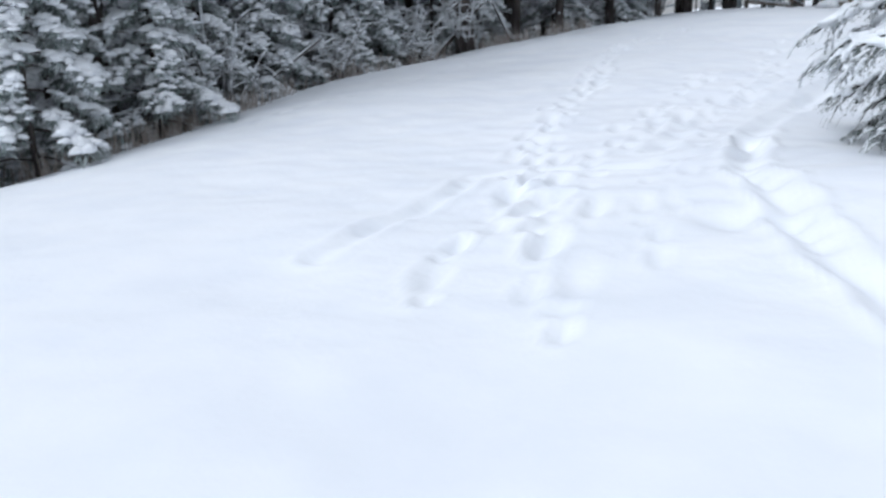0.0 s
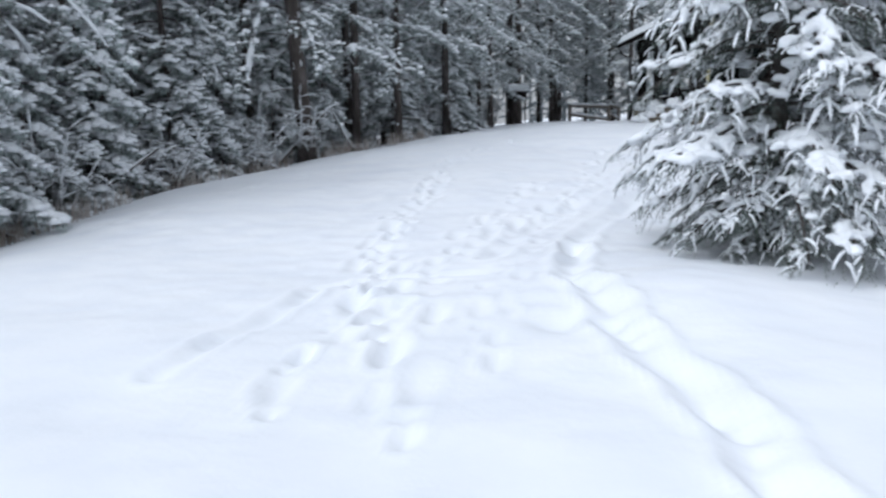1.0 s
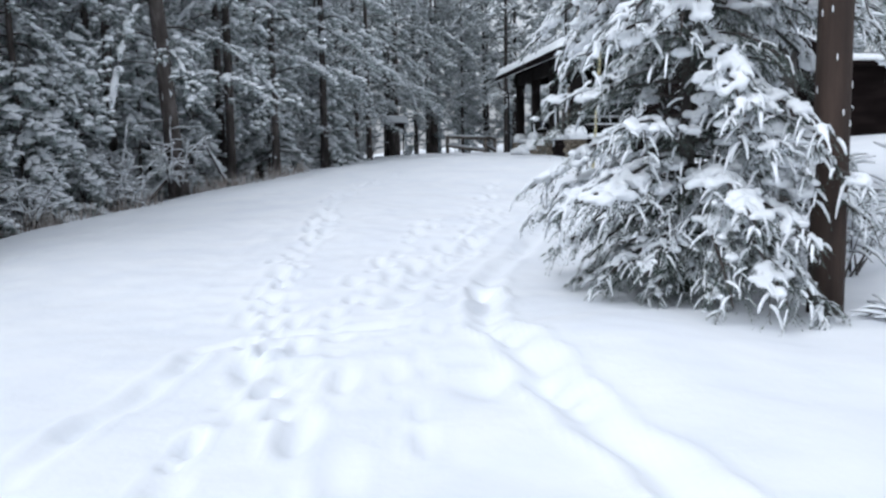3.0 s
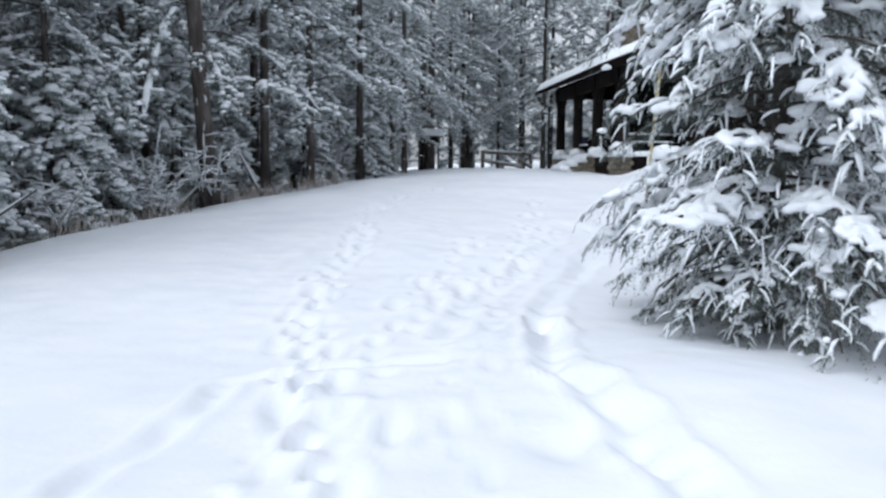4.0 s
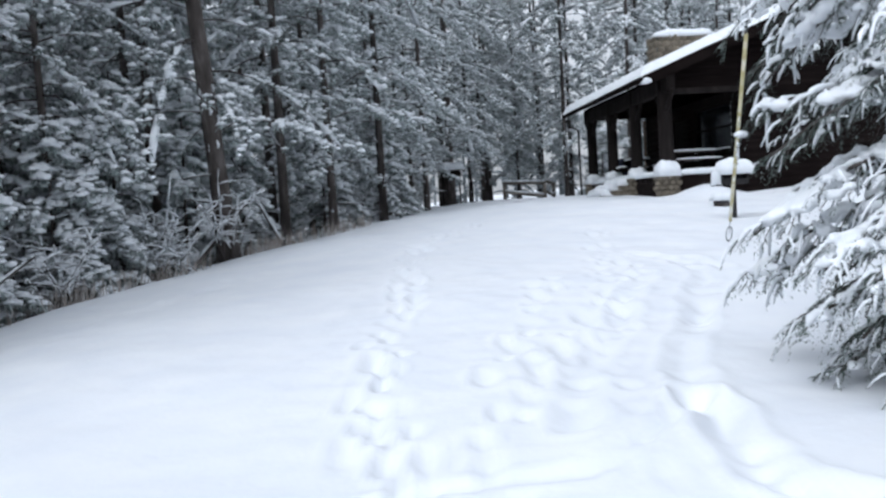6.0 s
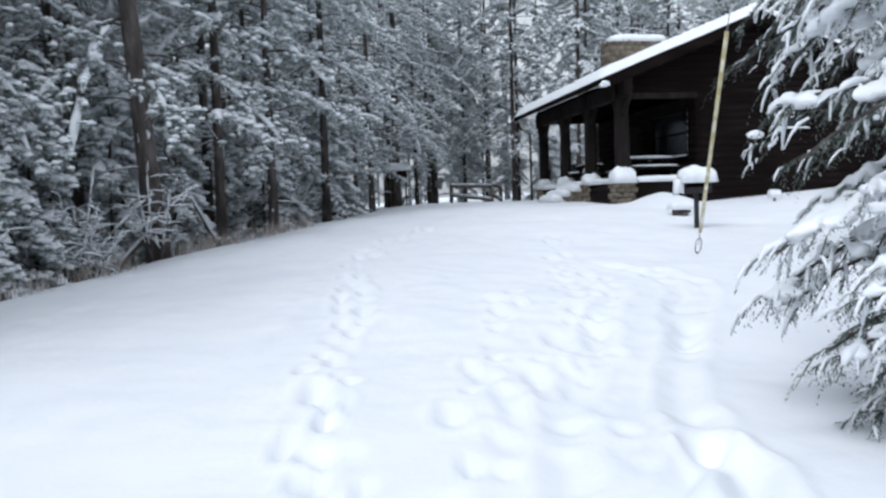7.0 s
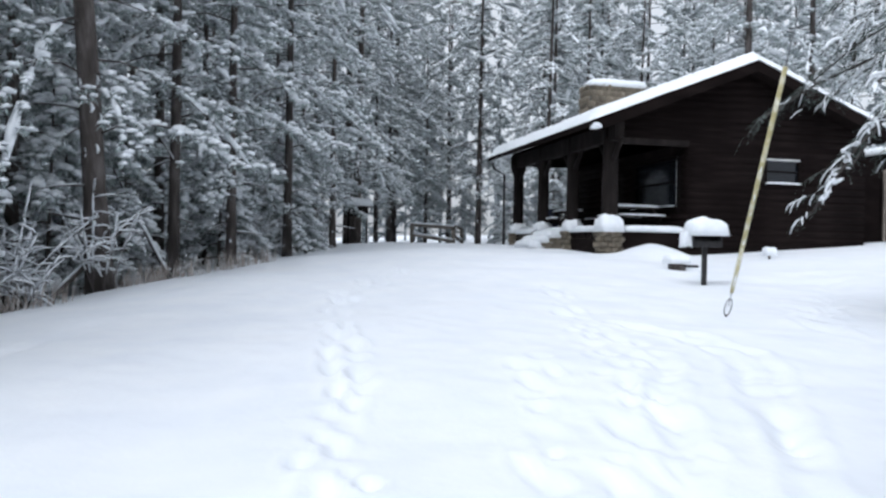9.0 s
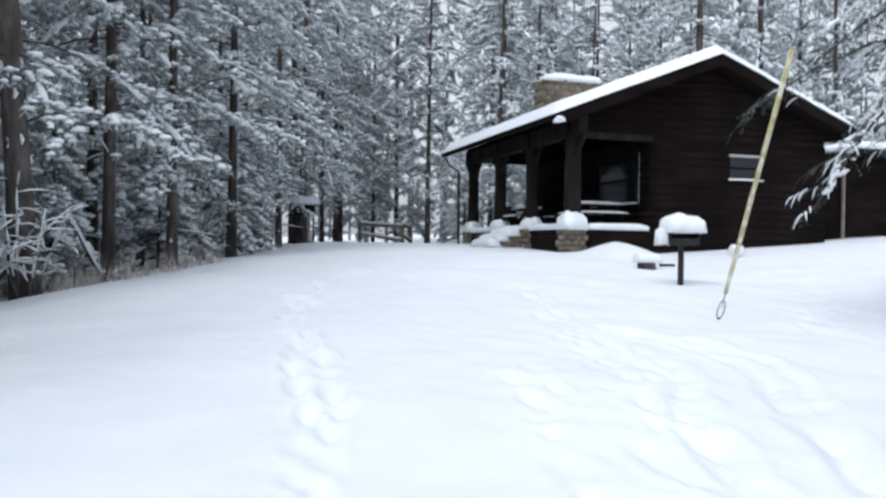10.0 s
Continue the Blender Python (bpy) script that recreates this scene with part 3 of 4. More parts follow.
for i, (x, y) in enumerate(FAR[:85]):
    if i < 3:
        far_kinds.append(make_tree("pine_tree", "pine deep in the woods, grey with snow and haze put into its needle colour", "pine tree", "woods round the clearing", PINE, (x, y), 0,
                                   seed=40 + i, height=21 + 2 * i, trunk_r=0.17, first=1.8, boughs=64, reach=3.1, fine=0, load=1.7, twigs=9))
    else:
        copy_thing(far_kinds[i % 3], pose(x, y, gz(x, y), 0, 0, rnd.uniform(0, 360)))


# young pines, white to the ground, fill the wood's edge
young_rnd = random.Random(31)
YOUNG = [make_tree("young_pine", "young pine buried in snow under taller trees", "pine tree", "young pines at the wood's edge", PINE, at, 0,
                   seed=60 + i, height=4.2 + 1.2 * i, trunk_r=0.05, first=0.4, boughs=30, reach=1.35, fine=1, load=1.9, twigs=8, shape="cone")
         for i, at in enumerate([(-7.9, 20.0), (-5.6, 27.5)])]
made = 0
while made < 14:
    y = young_rnd.uniform(19, 46)
    x = float(np.interp(y, EDGE_Y, EDGE_X)) - young_rnd.uniform(1.3, 6.5)
    if open_view(x, y) or any((x - a) ** 2 + (y - b) ** 2 < 0.8 for a, b in PLACES):
        continue
    PLACES.append((x, y))
    made += 1
    copy_thing(YOUNG[made % 2], pose(x, y, gz(x, y), 0, 0, young_rnd.uniform(0, 360)))


def far_woods():
    """The woods beyond: a ring of rough crowns, joined into one."""
    r = random.Random(9)
    p = Pile()
    for k in range(230):
        a = r.uniform(-1.2, 1.6)
        d = r.uniform(76, 120)
        x, y = 3 - math.sin(a) * d, 5 + math.cos(a) * d
        z0 = gz(x, y)
        h = r.uniform(20, 30)
        p.tube([Vector((x, y, z0 - 1)), Vector((x, y, z0 + h))], [0.22, 0.05], 4)
        for b in range(26):
            z = z0 + 1 + (h - 1) * b / 26
            az = r.uniform(0, 6.28)
            pts = limb_curve(Vector((x, y, z)), az, r.uniform(1.2, 3.2), r.uniform(0, 0.3), r.uniform(0.3, 0.7), 4)
            p.tube(pts, [0.25, 0.42, 0.38, 0.1], 3, 0.4, 0, 0.4, r)
    return p.mesh("far_woods", FAR_MAT)


# snow on the crowns and the pale haze of distance, both in the colour
FAR_MAT = material("far_snowy_hazy_woods", [(0.08, 0.095, 0.1), (0.19, 0.215, 0.225), (0.44, 0.47, 0.49)], 1.1, 0.9, 0)
tagged(new("far_woods", far_woods()), "snowy conifers far behind the clearing, haze put into their grey-white colour", "far woods", kind="stuff")


# ---------------------------------------------------------------- the cabin
FRONT, BACK = 30.2, 39.0          # gable ends
PORCH_X, WALL_X, EAST_X = 8.95, 11.4, 17.5
FLOOR_Z = 1.40
EAVE_Z, RIDGE_Z, RIDGE_X = 4.36, 6.42, 13.14
SLOPE = (RIDGE_Z - EAVE_Z) / (RIDGE_X - 7.95)
# the house stands a little askew to the field
ASKEW = pose(8.95, 30.35, 0, 0, 0, 5.0) @ Matrix.Translation((-8.95, -30.35, 0))
cabin = tagged(new("cabin"), "dark log cabin with open porch and snow-covered gable roof", "cabin")
cabin.matrix_basis = ASKEW @ pose(WALL_X, FRONT, 0.7)
CAB = Matrix.Translation((-WALL_X, -FRONT, -0.7))


def cpart(name, me, x, y, z, parent=None, label="", rz=0, rx=0, ry=0):
    m = CAB @ pose(x, y, z, rx, ry, rz)
    if parent is not None and parent is not cabin:
        m = parent.matrix_basis.inverted() @ m
    return part(name, me, parent or cabin, label, m)


def roof_z(x):
    return RIDGE_Z - SLOPE * abs(x - RIDGE_X)


def prism(name, outline, y0, y1, mat, bevel=0.0):
    """A solid of the outline in x and z, from y0 to y1."""
    bm = bmesh.new()
    a = [bm.verts.new((x, y0, z)) for x, z in outline]
    b = [bm.verts.new((x, y1, z)) for x, z in outline]
    bm.faces.new(a)
    bm.faces.new(list(reversed(b)))
    n = len(a)
    for i in range(n):
        bm.faces.new((a[i], b[i], b[(i + 1) % n], a[(i + 1) % n]))
    bmesh.ops.recalc_face_normals(bm, faces=bm.faces)
    if bevel:
        bmesh.ops.bevel(bm, geom=list(bm.edges), offset=bevel, segments=2, affect="EDGES", profile=0.5)
    return bm_mesh(name, bm, mat)


def wall_sections():
    """The solid walls, section by section round the window and door openings."""

    def block(x0, x1, y0, y1, z0, z1):
        if x1 - x0 > 0.01 and y1 - y0 > 0.01 and z1 - z0 > 0.01:
            cpart("wall_section", box_mesh("wall_section", x1 - x0, y1 - y0, z1 - z0, LOG, 0), (x0 + x1) / 2, (y0 + y1) / 2, z0)

    lo, hi = 0.2, 4.05
    # south wall with one window
    block(WALL_X, 13.99, FRONT, FRONT + 0.2, lo, hi)
    block(13.99, 15.22, FRONT, FRONT + 0.2, lo, 2.88)
    block(13.99, 15.22, FRONT, FRONT + 0.2, 3.72, hi)
    block(15.22, EAST_X, FRONT, FRONT + 0.2, lo, hi)
    # porch wall with two windows and a door
    y = FRONT + 0.2
    for a, b, z0, z1 in ((30.9, 33.9, 2.15, 3.75), (35.0, 36.0, FLOOR_Z, 3.5)):
        block(WALL_X, WALL_X + 0.2, y, a, lo, hi)
        block(WALL_X, WALL_X + 0.2, a, b, lo, z0)
        block(WALL_X, WALL_X + 0.2, a, b, z1, hi)
        y = b
    block(WALL_X, WALL_X + 0.2, y, BACK, lo, hi)
    block(EAST_X - 0.2, EAST_X, FRONT + 0.2, BACK, lo, hi)
    block(WALL_X + 0.2, EAST_X - 0.2, BACK - 0.2, BACK, lo, hi)


M0 = lambda name, me, label="": part(name, me, cabin, label, CAB)
wall_sections()
for yy in (FRONT, BACK - 0.2):
    gab = [(8.75, 4.05), (17.45, 4.05), (17.45, roof_z(17.45) - 0.16), (RIDGE_X, RIDGE_Z - 0.16), (8.75, roof_z(8.75) - 0.16)]
    M0("gable", prism("gable", gab, yy, yy + 0.2, LOG), "dark boarded gable")
M0("ceiling", prism("ceiling", [(WALL_X + 0.2, 4.0), (EAST_X - 0.2, 4.0), (EAST_X - 0.2, 4.05), (WALL_X + 0.2, 4.05)], FRONT + 0.2, BACK - 0.2, LOG))
M0("porch_floor", prism("porch_floor", [(8.8, 0.3), (WALL_X, 0.3), (WALL_X, FLOOR_Z), (8.8, FLOOR_Z)], FRONT - 0.05, BACK, LOG, 0.02), "dark porch deck")
M0("floor", prism("floor", [(WALL_X + 0.2, 0.9), (EAST_X - 0.2, 0.9), (EAST_X - 0.2, 1.4), (WALL_X + 0.2, 1.4)], FRONT + 0.2, BACK - 0.2, LOG))
R0, R1 = FRONT - 0.75, BACK + 0.65
W0, E0 = 7.95, 18.1
M0("roof", prism("roof", [(W0, EAVE_Z - 0.12), (RIDGE_X, RIDGE_Z - 0.12), (E0, roof_z(E0) - 0.12), (E0, roof_z(E0) + 0.04), (RIDGE_X, RIDGE_Z + 0.04), (W0, EAVE_Z + 0.04)], R0, R1, LOG), "dark plank roof")
for side, (xa, xb) in enumerate(((W0, RIDGE_X), (RIDGE_X, E0))):
    za, zb = roof_z(xa), roof_z(xb)
    M0("bargeboard", prism("bargeboard", [(xa, za - 0.30), (xb, zb - 0.30), (xb, zb + 0.03), (xa, za + 0.03)], R0 - 0.05, R0 - 0.003, LOG), "dark fascia board")


def roof_snow(x0, x1, y0, y1, thick, seed, zf):
    """A blanket of snow on one pitch, rounded over at its rims."""
    p = Pile()
    nx, ny = 26, 44
    for j in range(ny + 1):
        for i in range(nx + 1):
            u, w = i / nx, j / ny
            x, y = x0 + (x1 - x0) * u, y0 + (y1 - y0) * w
            du = min(u, 1 - u if zf == "both" else 1) * abs(x1 - x0)
            dw = min(w, 1 - w) * (y1 - y0)
            e = min(1, (du / 0.28)) ** 0.45 * min(1, dw / 0.22) ** 0.45
            q = noise.noise(Vector((x * 0.8, y * 0.8, seed)))
            q2 = noise.noise(Vector((x * 2.5, y * 2.5, seed)))
            rim = du < 1e-6 or dw < 1e-6
            out = 0.05 * (q2 if rim else 0)
            p.v.append(Vector((x + (0.04 if rim and u < 0.5 and x1 < x0 else -0.04 if rim and u < 0.5 else 0), y + (out - 0.06 if w < 0.5 and rim else out), roof_z(x) + 0.045 + thick * e * (1 + 0.16 * q + 0.05 * q2))))
    for j in range(ny):
        for i in range(nx):
            a = j * (nx + 1) + i
            f = (a, a + 1, a + nx + 2, a + nx + 1)
            p.f.append(f if x1 > x0 else f[::-1])
    return p.mesh("snow_layer", SNOW_LOAD)


M0("snow_layer", roof_snow(W0, RIDGE_X, R0, R1, 0.31, 1, "one"), "thick smooth roof snow")
M0("snow_layer", roof_snow(E0, RIDGE_X, R0, R1, 0.30, 2, "one"), "thick smooth roof snow")
# clod of snow on the joint of eave and bargeboard
for k in range(3):
    cpart("snow_clod", snow_pad("snow_clod", 0.13, 0.10, 0.09, k), 8.0 + 0.05 * k, R0 - 0.07, roof_z(8.0 + 0.05 * k) - 0.2 + 0.05 * (k % 2))

# porch posts on stone piers
POST_Y = [30.35, 33.2, 35.95, 38.75]
post_me = round_mesh("post", 0.21, 0.19, 3.05, POST_WOOD, 14, 0.06, 3)
front_me = round_mesh("post", 0.25, 0.22, 3.05, POST_WOOD, 14, 0.06, 4)
stone_kinds = []
for k in range(6):
    r = random.Random(k)
    bm = bmesh.new()
    bmesh.ops.create_cube(bm, size=1)
    bmesh.ops.subdivide_edges(bm, edges=list(bm.edges), cuts=1, use_grid_fill=True)
    for v in bm.verts:
        v.co = v.co.lerp(v.co.normalized() * 0.62, 0.35) + Vector([r.uniform(-0.05, 0.05) for _ in range(3)])
    stone_kinds.append(bm_mesh("stone", bm, STONE, True))
for i, py in enumerate(POST_Y):
    w = 0.62 if i == 0 else 0.5
    foot = gz(PORCH_X, py) - 0.3
    top = 1.36 if i == 0 else 1.42
    pier = cpart("stone_pier", box_mesh("stone_pier", w * 0.8, w * 0.8, top - foot, MORTAR, 0.03), PORCH_X, py, foot, None, "rough fieldstone pier")
    r = random.Random(30 + i)
    rows = 6
    for j in range(rows):
        hz = (top - foot) / rows
        for k in range(9):
            a = 2 * math.pi * (k + 0.5 * (j % 2) + r.uniform(-0.1, 0.1)) / 9
            c = max(abs(math.cos(a)), abs(math.sin(a)))
            st = part("stone", stone_kinds[r.randrange(6)], pier, "", pose(math.cos(a) / c * w * 0.4, math.sin(a) / c * w * 0.4, hz * (j + 0.5), r.uniform(-8, 8), r.uniform(-8, 8), math.degrees(a) + 90))
            st.scale = (w * 0.36, 0.24, hz * 1.0)
    cpart("post", front_me if i == 0 else post_me, PORCH_X, py, top - 0.02, None, "dark round log porch post")
    cpart("snow_cap", snow_pad("snow_cap", w * 1.08, w * 1.08, 0.60 if i == 0 else 0.44, 10 + i, dome=1.15), PORCH_X - 0.02, py - 0.04, top - 0.01, None, "mound of snow round the post foot")
# plate beam over the posts, knee braces
M0("plate_beam", prism("plate_beam", [(8.8, 3.95), (9.1, 3.95), (9.1, 4.5), (8.8, 4.45)], R0 + 0.3, R1 - 0.3, POST_WOOD, 0.03))
M0("tie_beam", prism("tie_beam", [(9.1, 3.93), (WALL_X, 3.93), (WALL_X, 4.2), (9.1, 4.2)], FRONT - 0.02, FRONT + 0.22, POST_WOOD, 0.03))
for py in POST_Y:
    for sgn in (-1, 1):
        b = Pile()
        b.tube([Vector((PORCH_X, py + sgn * 0.12, 3.35)), Vector((PORCH_X, py + sgn * 0.75, 4.0))], [0.075, 0.075], 8)
        M0("knee_brace", b.mesh("knee_brace", POST_WOOD), "dark log knee brace")
# low rails between the piers with snow on top
spans = [((PORCH_X, POST_Y[k] + 0.4), (PORCH_X, POST_Y[k + 1] - 0.3)) for k in range(3)] + [((PORCH_X + 0.42, POST_Y[0]), (WALL_X - 0.02, POST_Y[0]))]
for k, ((xa, ya), (xb, yb)) in enumerate(spans):
    ln = math.hypot(xb - xa, yb - ya)
    ang = math.degrees(math.atan2(yb - ya, xb - xa))
    for z, h in ((1.12, 0.26),):
        cpart("rail_log", box_mesh("rail_log", ln, 0.3, h, GREY_WOOD, 0.05), (xa + xb) / 2, (ya + yb) / 2, z, None, "weathered squared log rail", ang)
    cpart("rail_snow", snow_pad("rail_snow", ln - 0.04, 0.36, 0.17, 20 + k, nx=30), (xa + xb) / 2, (ya + yb) / 2, 1.375, None, "snow along the porch rail", ang)
# stone steps up to the porch, each with its pillow of snow
for k in range(3):
    zt = 0.72 + 0.17 * k
    cpart("stone_step", box_mesh("stone_step", 0.5, 1.9, 0.5, STONE, 0.05), PORCH_X - 1.0 + 0.33 * k, 34.55, zt - 0.36, None, "rough stone porch step")
    cpart("step_snow", snow_pad("step_snow", 0.5, 1.85, 0.24, 60 + k, nx=8, ny=16), PORCH_X - 1.02 + 0.33 * k, 34.55, zt + 0.135, None, "pillow of snow on the step")
# windows
def window_unit(name, y, x, w, h, z, face):
    root = cpart(name, box_mesh("frame_back", 0.02, 0.02, 0.02, TRIM), x, y, z, None, "dark pane with pale snowy sill")
    turn = 0 if face == "south" else 90
    T = pose(0, 0, 0, 0, 0, -turn)
    for dx, dz, sx, sz, nm in ((-w / 2, 0, 0.06, h, "frame"), (w / 2, 0, 0.06, h, "frame"), (0, 0, w + 0.06, 0.06, "frame"), (0, h - 0.06, w + 0.06, 0.06, "frame"), (0, h / 2 - 0.02, w, 0.04, "glazing_bar")):
        part(nm, box_mesh(nm, sx, 0.09, sz, LOG if (face == "west" and dx <= 0) or nm == "glazing_bar" or (nm == "frame" and dx and face == "south") else TRIM, 0.008), root, "", T @ pose(dx, -0.03, dz))
    part("pane", box_mesh("pane", w, 0.012, h - 0.08, GLASS, 0), root, "dark reflecting glass", T @ pose(0, 0.03, 0.04))
    part("sill", box_mesh("sill", w + 0.18, 0.2, 0.05, LOG, 0.01), root, "", T @ pose(0, -0.1, -0.052))
    part("sill_snow", snow_pad("sill_snow", w + 0.1, 0.13, 0.06, 44, nx=14, ny=4, over=0.01), root, "strip of snow", T @ pose(0, -0.11, -0.002))


window_unit("window", FRONT + 0.09, 14.605, 1.17, 0.78, 2.92, "south")
window_unit("window", 32.4, WALL_X + 0.09, 2.9, 1.54, 2.18, "west")
door = cpart("door", box_mesh("door", 0.06, 0.98, 2.08, POST_WOOD, 0.01), WALL_X + 0.1, 35.5, FLOOR_Z + 0.005, None, "dark plank porch door")
part("handle", box_mesh("handle", 0.05, 0.03, 0.14, IRON, 0.008), door, "black iron handle", pose(-0.055, -0.36, 0.98))
cpart("corner_trim", box_mesh("corner_trim", 0.10, 0.10, 2.55, TAN, 0.01), WALL_X - 0.112, BACK - 0.1, FLOOR_Z, None, "tan corner board")
# log courses on the south and porch walls
log_me = {}
def course(x0, x1, z, axis):
    key = round(x1 - x0, 2)
    if key not in log_me:
        p = Pile()
        n = 3
        p.tube([Vector((key * (i / (n - 1) - 0.5), 0, 0)) for i in range(n)], [0.115] * n, 8, 1, 0, 0.05, random.Random(int(key * 100)))
        log_me[key] = p.mesh("log", LOG)
    if axis == "x":
        cpart("log", log_me[key], (x0 + x1) / 2, FRONT + 0.08, z)
    else:
        cpart("log", log_me[key], WALL_X + 0.055, (x0 + x1) / 2, z, None, "", 90)


for j in range(15):
    z = 0.75 + j * 0.22
    for seg in (((WALL_X, 13.95), (15.26, EAST_X)) if 2.8 < z < 3.8 else ((WALL_X, EAST_X),)):
        course(*seg, z, "x")
    holes = [(30.84, 33.96, 2.05, 3.85), (34.95, 36.05, 0, 3.6)]
    y = FRONT
    for a, b, z0, z1 in holes:
        if z0 < z < z1:
            course(y, a, z, "y")
            y = b
    course(y, BACK - 0.06, z, "y")
for j in range(10):
    z = 4.15 + j * 0.22
    half = (RIDGE_Z - 0.22 - z) / SLOPE
    if half > 0.4:
        course(max(8.8, RIDGE_X - half), min(17.4, RIDGE_X + half), z, "x")

# chimney of fieldstone on the far gable
chim = cpart("chimney", box_mesh("chimney", 2.6, 0.95, 8.5, MORTAR, 0.05), 13.55, BACK + 1.14, -0.9, None, "broad fieldstone chimney with a snow cap")
r = random.Random(3)
for j in range(16):
    z = 4.9 + j * 0.235
    for side, (n, length) in enumerate(((8, 2.6), (4, 0.95), (4, 0.95))):
        for k in range(n):
            u = (k + 0.5 + 0.4 * (j % 2) - 0.2) / n - 0.5
            pos = ((u * length, -0.475), (-1.3, u * length), (1.3, u * length))[side]
            st = part("stone", stone_kinds[r.randrange(6)], chim, "", pose(pos[0], pos[1], z, r.uniform(-5, 5), r.uniform(-5, 5), 0 if side == 0 else 90))
            st.scale = (length / n * r.uniform(0.85, 1.1), 0.16, 0.25)
part("snow_cap", snow_pad("snow_cap", 2.7, 1.1, 0.32, 3), chim, "rounded snow cap", pose(0, 0, 8.51))

# gutter pipe at the far eave
p = Pile()
p.tube([Vector((8.05, 39.4, 4.2)), Vector((8.15, 39.4, 3.95)), Vector((8.5, 39.2, 3.7)), Vector((8.52, 39.2, 0.6))], [0.045] * 4, 8)
M0("downpipe", p.mesh("downpipe", IRON), "dark metal downpipe")

# lower wing on the east side
wing = tagged(new("cabin_wing"), "low dark cabin wing under a snowy roof", "cabin wing")
wing.matrix_basis = ASKEW @ pose(19.6, 31.6, 0.8)
CW = Matrix.Translation((-19.6, -31.6, -0.8))
part("wall", prism("wall", [(17.52, 0.3), (24, 0.3), (24, 4.0), (17.52, 4.0)], 31.2, 37, LOG), wing, "dark log wall", CW)
part("roof", prism("roof", [(19.1, 4.02), (24.5, 4.02), (24.5, 4.18), (19.1, 4.18)], 30.5, 37.6, LOG), wing, "", CW)
part("snow_layer", snow_pad("snow_layer", 5.35, 7.0, 0.36, 6, nx=24, ny=20), wing, "thick roof snow", CW @ pose(21.8, 34.05, 4.185))
part("corner_post", round_mesh("corner_post", 0.06, 0.06, 3.0, GREY_WOOD, 8), wing, "pale slender post", CW @ pose(19.05, 31.1, 0.62))


# ---------------------------------------------------------------- porch things
def picnic_table(x, y, turn, snow=True):
    root = tagged(new("picnic_table"), "dark wooden picnic table with snow on its top", "picnic table", "tables on the porch")
    root.matrix_basis = ASKEW @ pose(x, y, FLOOR_Z, 0, 0, turn)
    for k in range(5):
        part("plank", box_mesh("plank", 1.8, 0.135, 0.04, POST_WOOD, 0.006), root, "", pose(0, (k - 2) * 0.145, 0.71))
    for sgn in (-1, 1):
        bench = part("bench", box_mesh("bench", 1.8, 0.26, 0.04, POST_WOOD, 0.006), root, "", pose(0, sgn * 0.68, 0.43))
        part("bench_snow", snow_pad("bench_snow", 1.72, 0.22, 0.06, 7 + sgn, over=0.0), bench, "strip of snow", pose(0, 0, 0.04))
        part("cross_beam", box_mesh("cross_beam", 0.06, 1.5, 0.10, POST_WOOD, 0.006), root, "", pose(sgn * 0.6, 0, 0.325))
        for q in (-1, 1):
            lg = Pile()
            lg.tube([Vector((sgn * 0.66, q * 0.62, 0.0)), Vector((sgn * 0.66, q * 0.2, 0.71))], [0.06, 0.06], 4)
            part("leg", lg.mesh("leg", POST_WOOD, False), root)
    if snow:
        part("table_snow", snow_pad("table_snow", 1.76, 0.68, 0.09, 5, nx=18, over=0.0), root, "thin even snow", pose(0, 0, 0.752))
    return root


picnic_table(10.3, 31.7, 2)
picnic_table(9.75, 35.6, 86)

barrel = tagged(new("blue_barrel"), "dark blue plastic barrel standing on the porch", "barrel")
barrel.matrix_basis = ASKEW @ pose(9.7, 37.0, FLOOR_Z)
part("drum", round_mesh("drum", 0.29, 0.29, 0.86, BLUE, 18, 0.01), barrel)
part("rim", round_mesh("rim", 0.305, 0.305, 0.05, BLUE, 18), barrel, "", pose(0, 0, 0.84))
part("hoop", round_mesh("hoop", 0.302, 0.302, 0.04, BLUE, 18), barrel, "", pose(0, 0, 0.42))


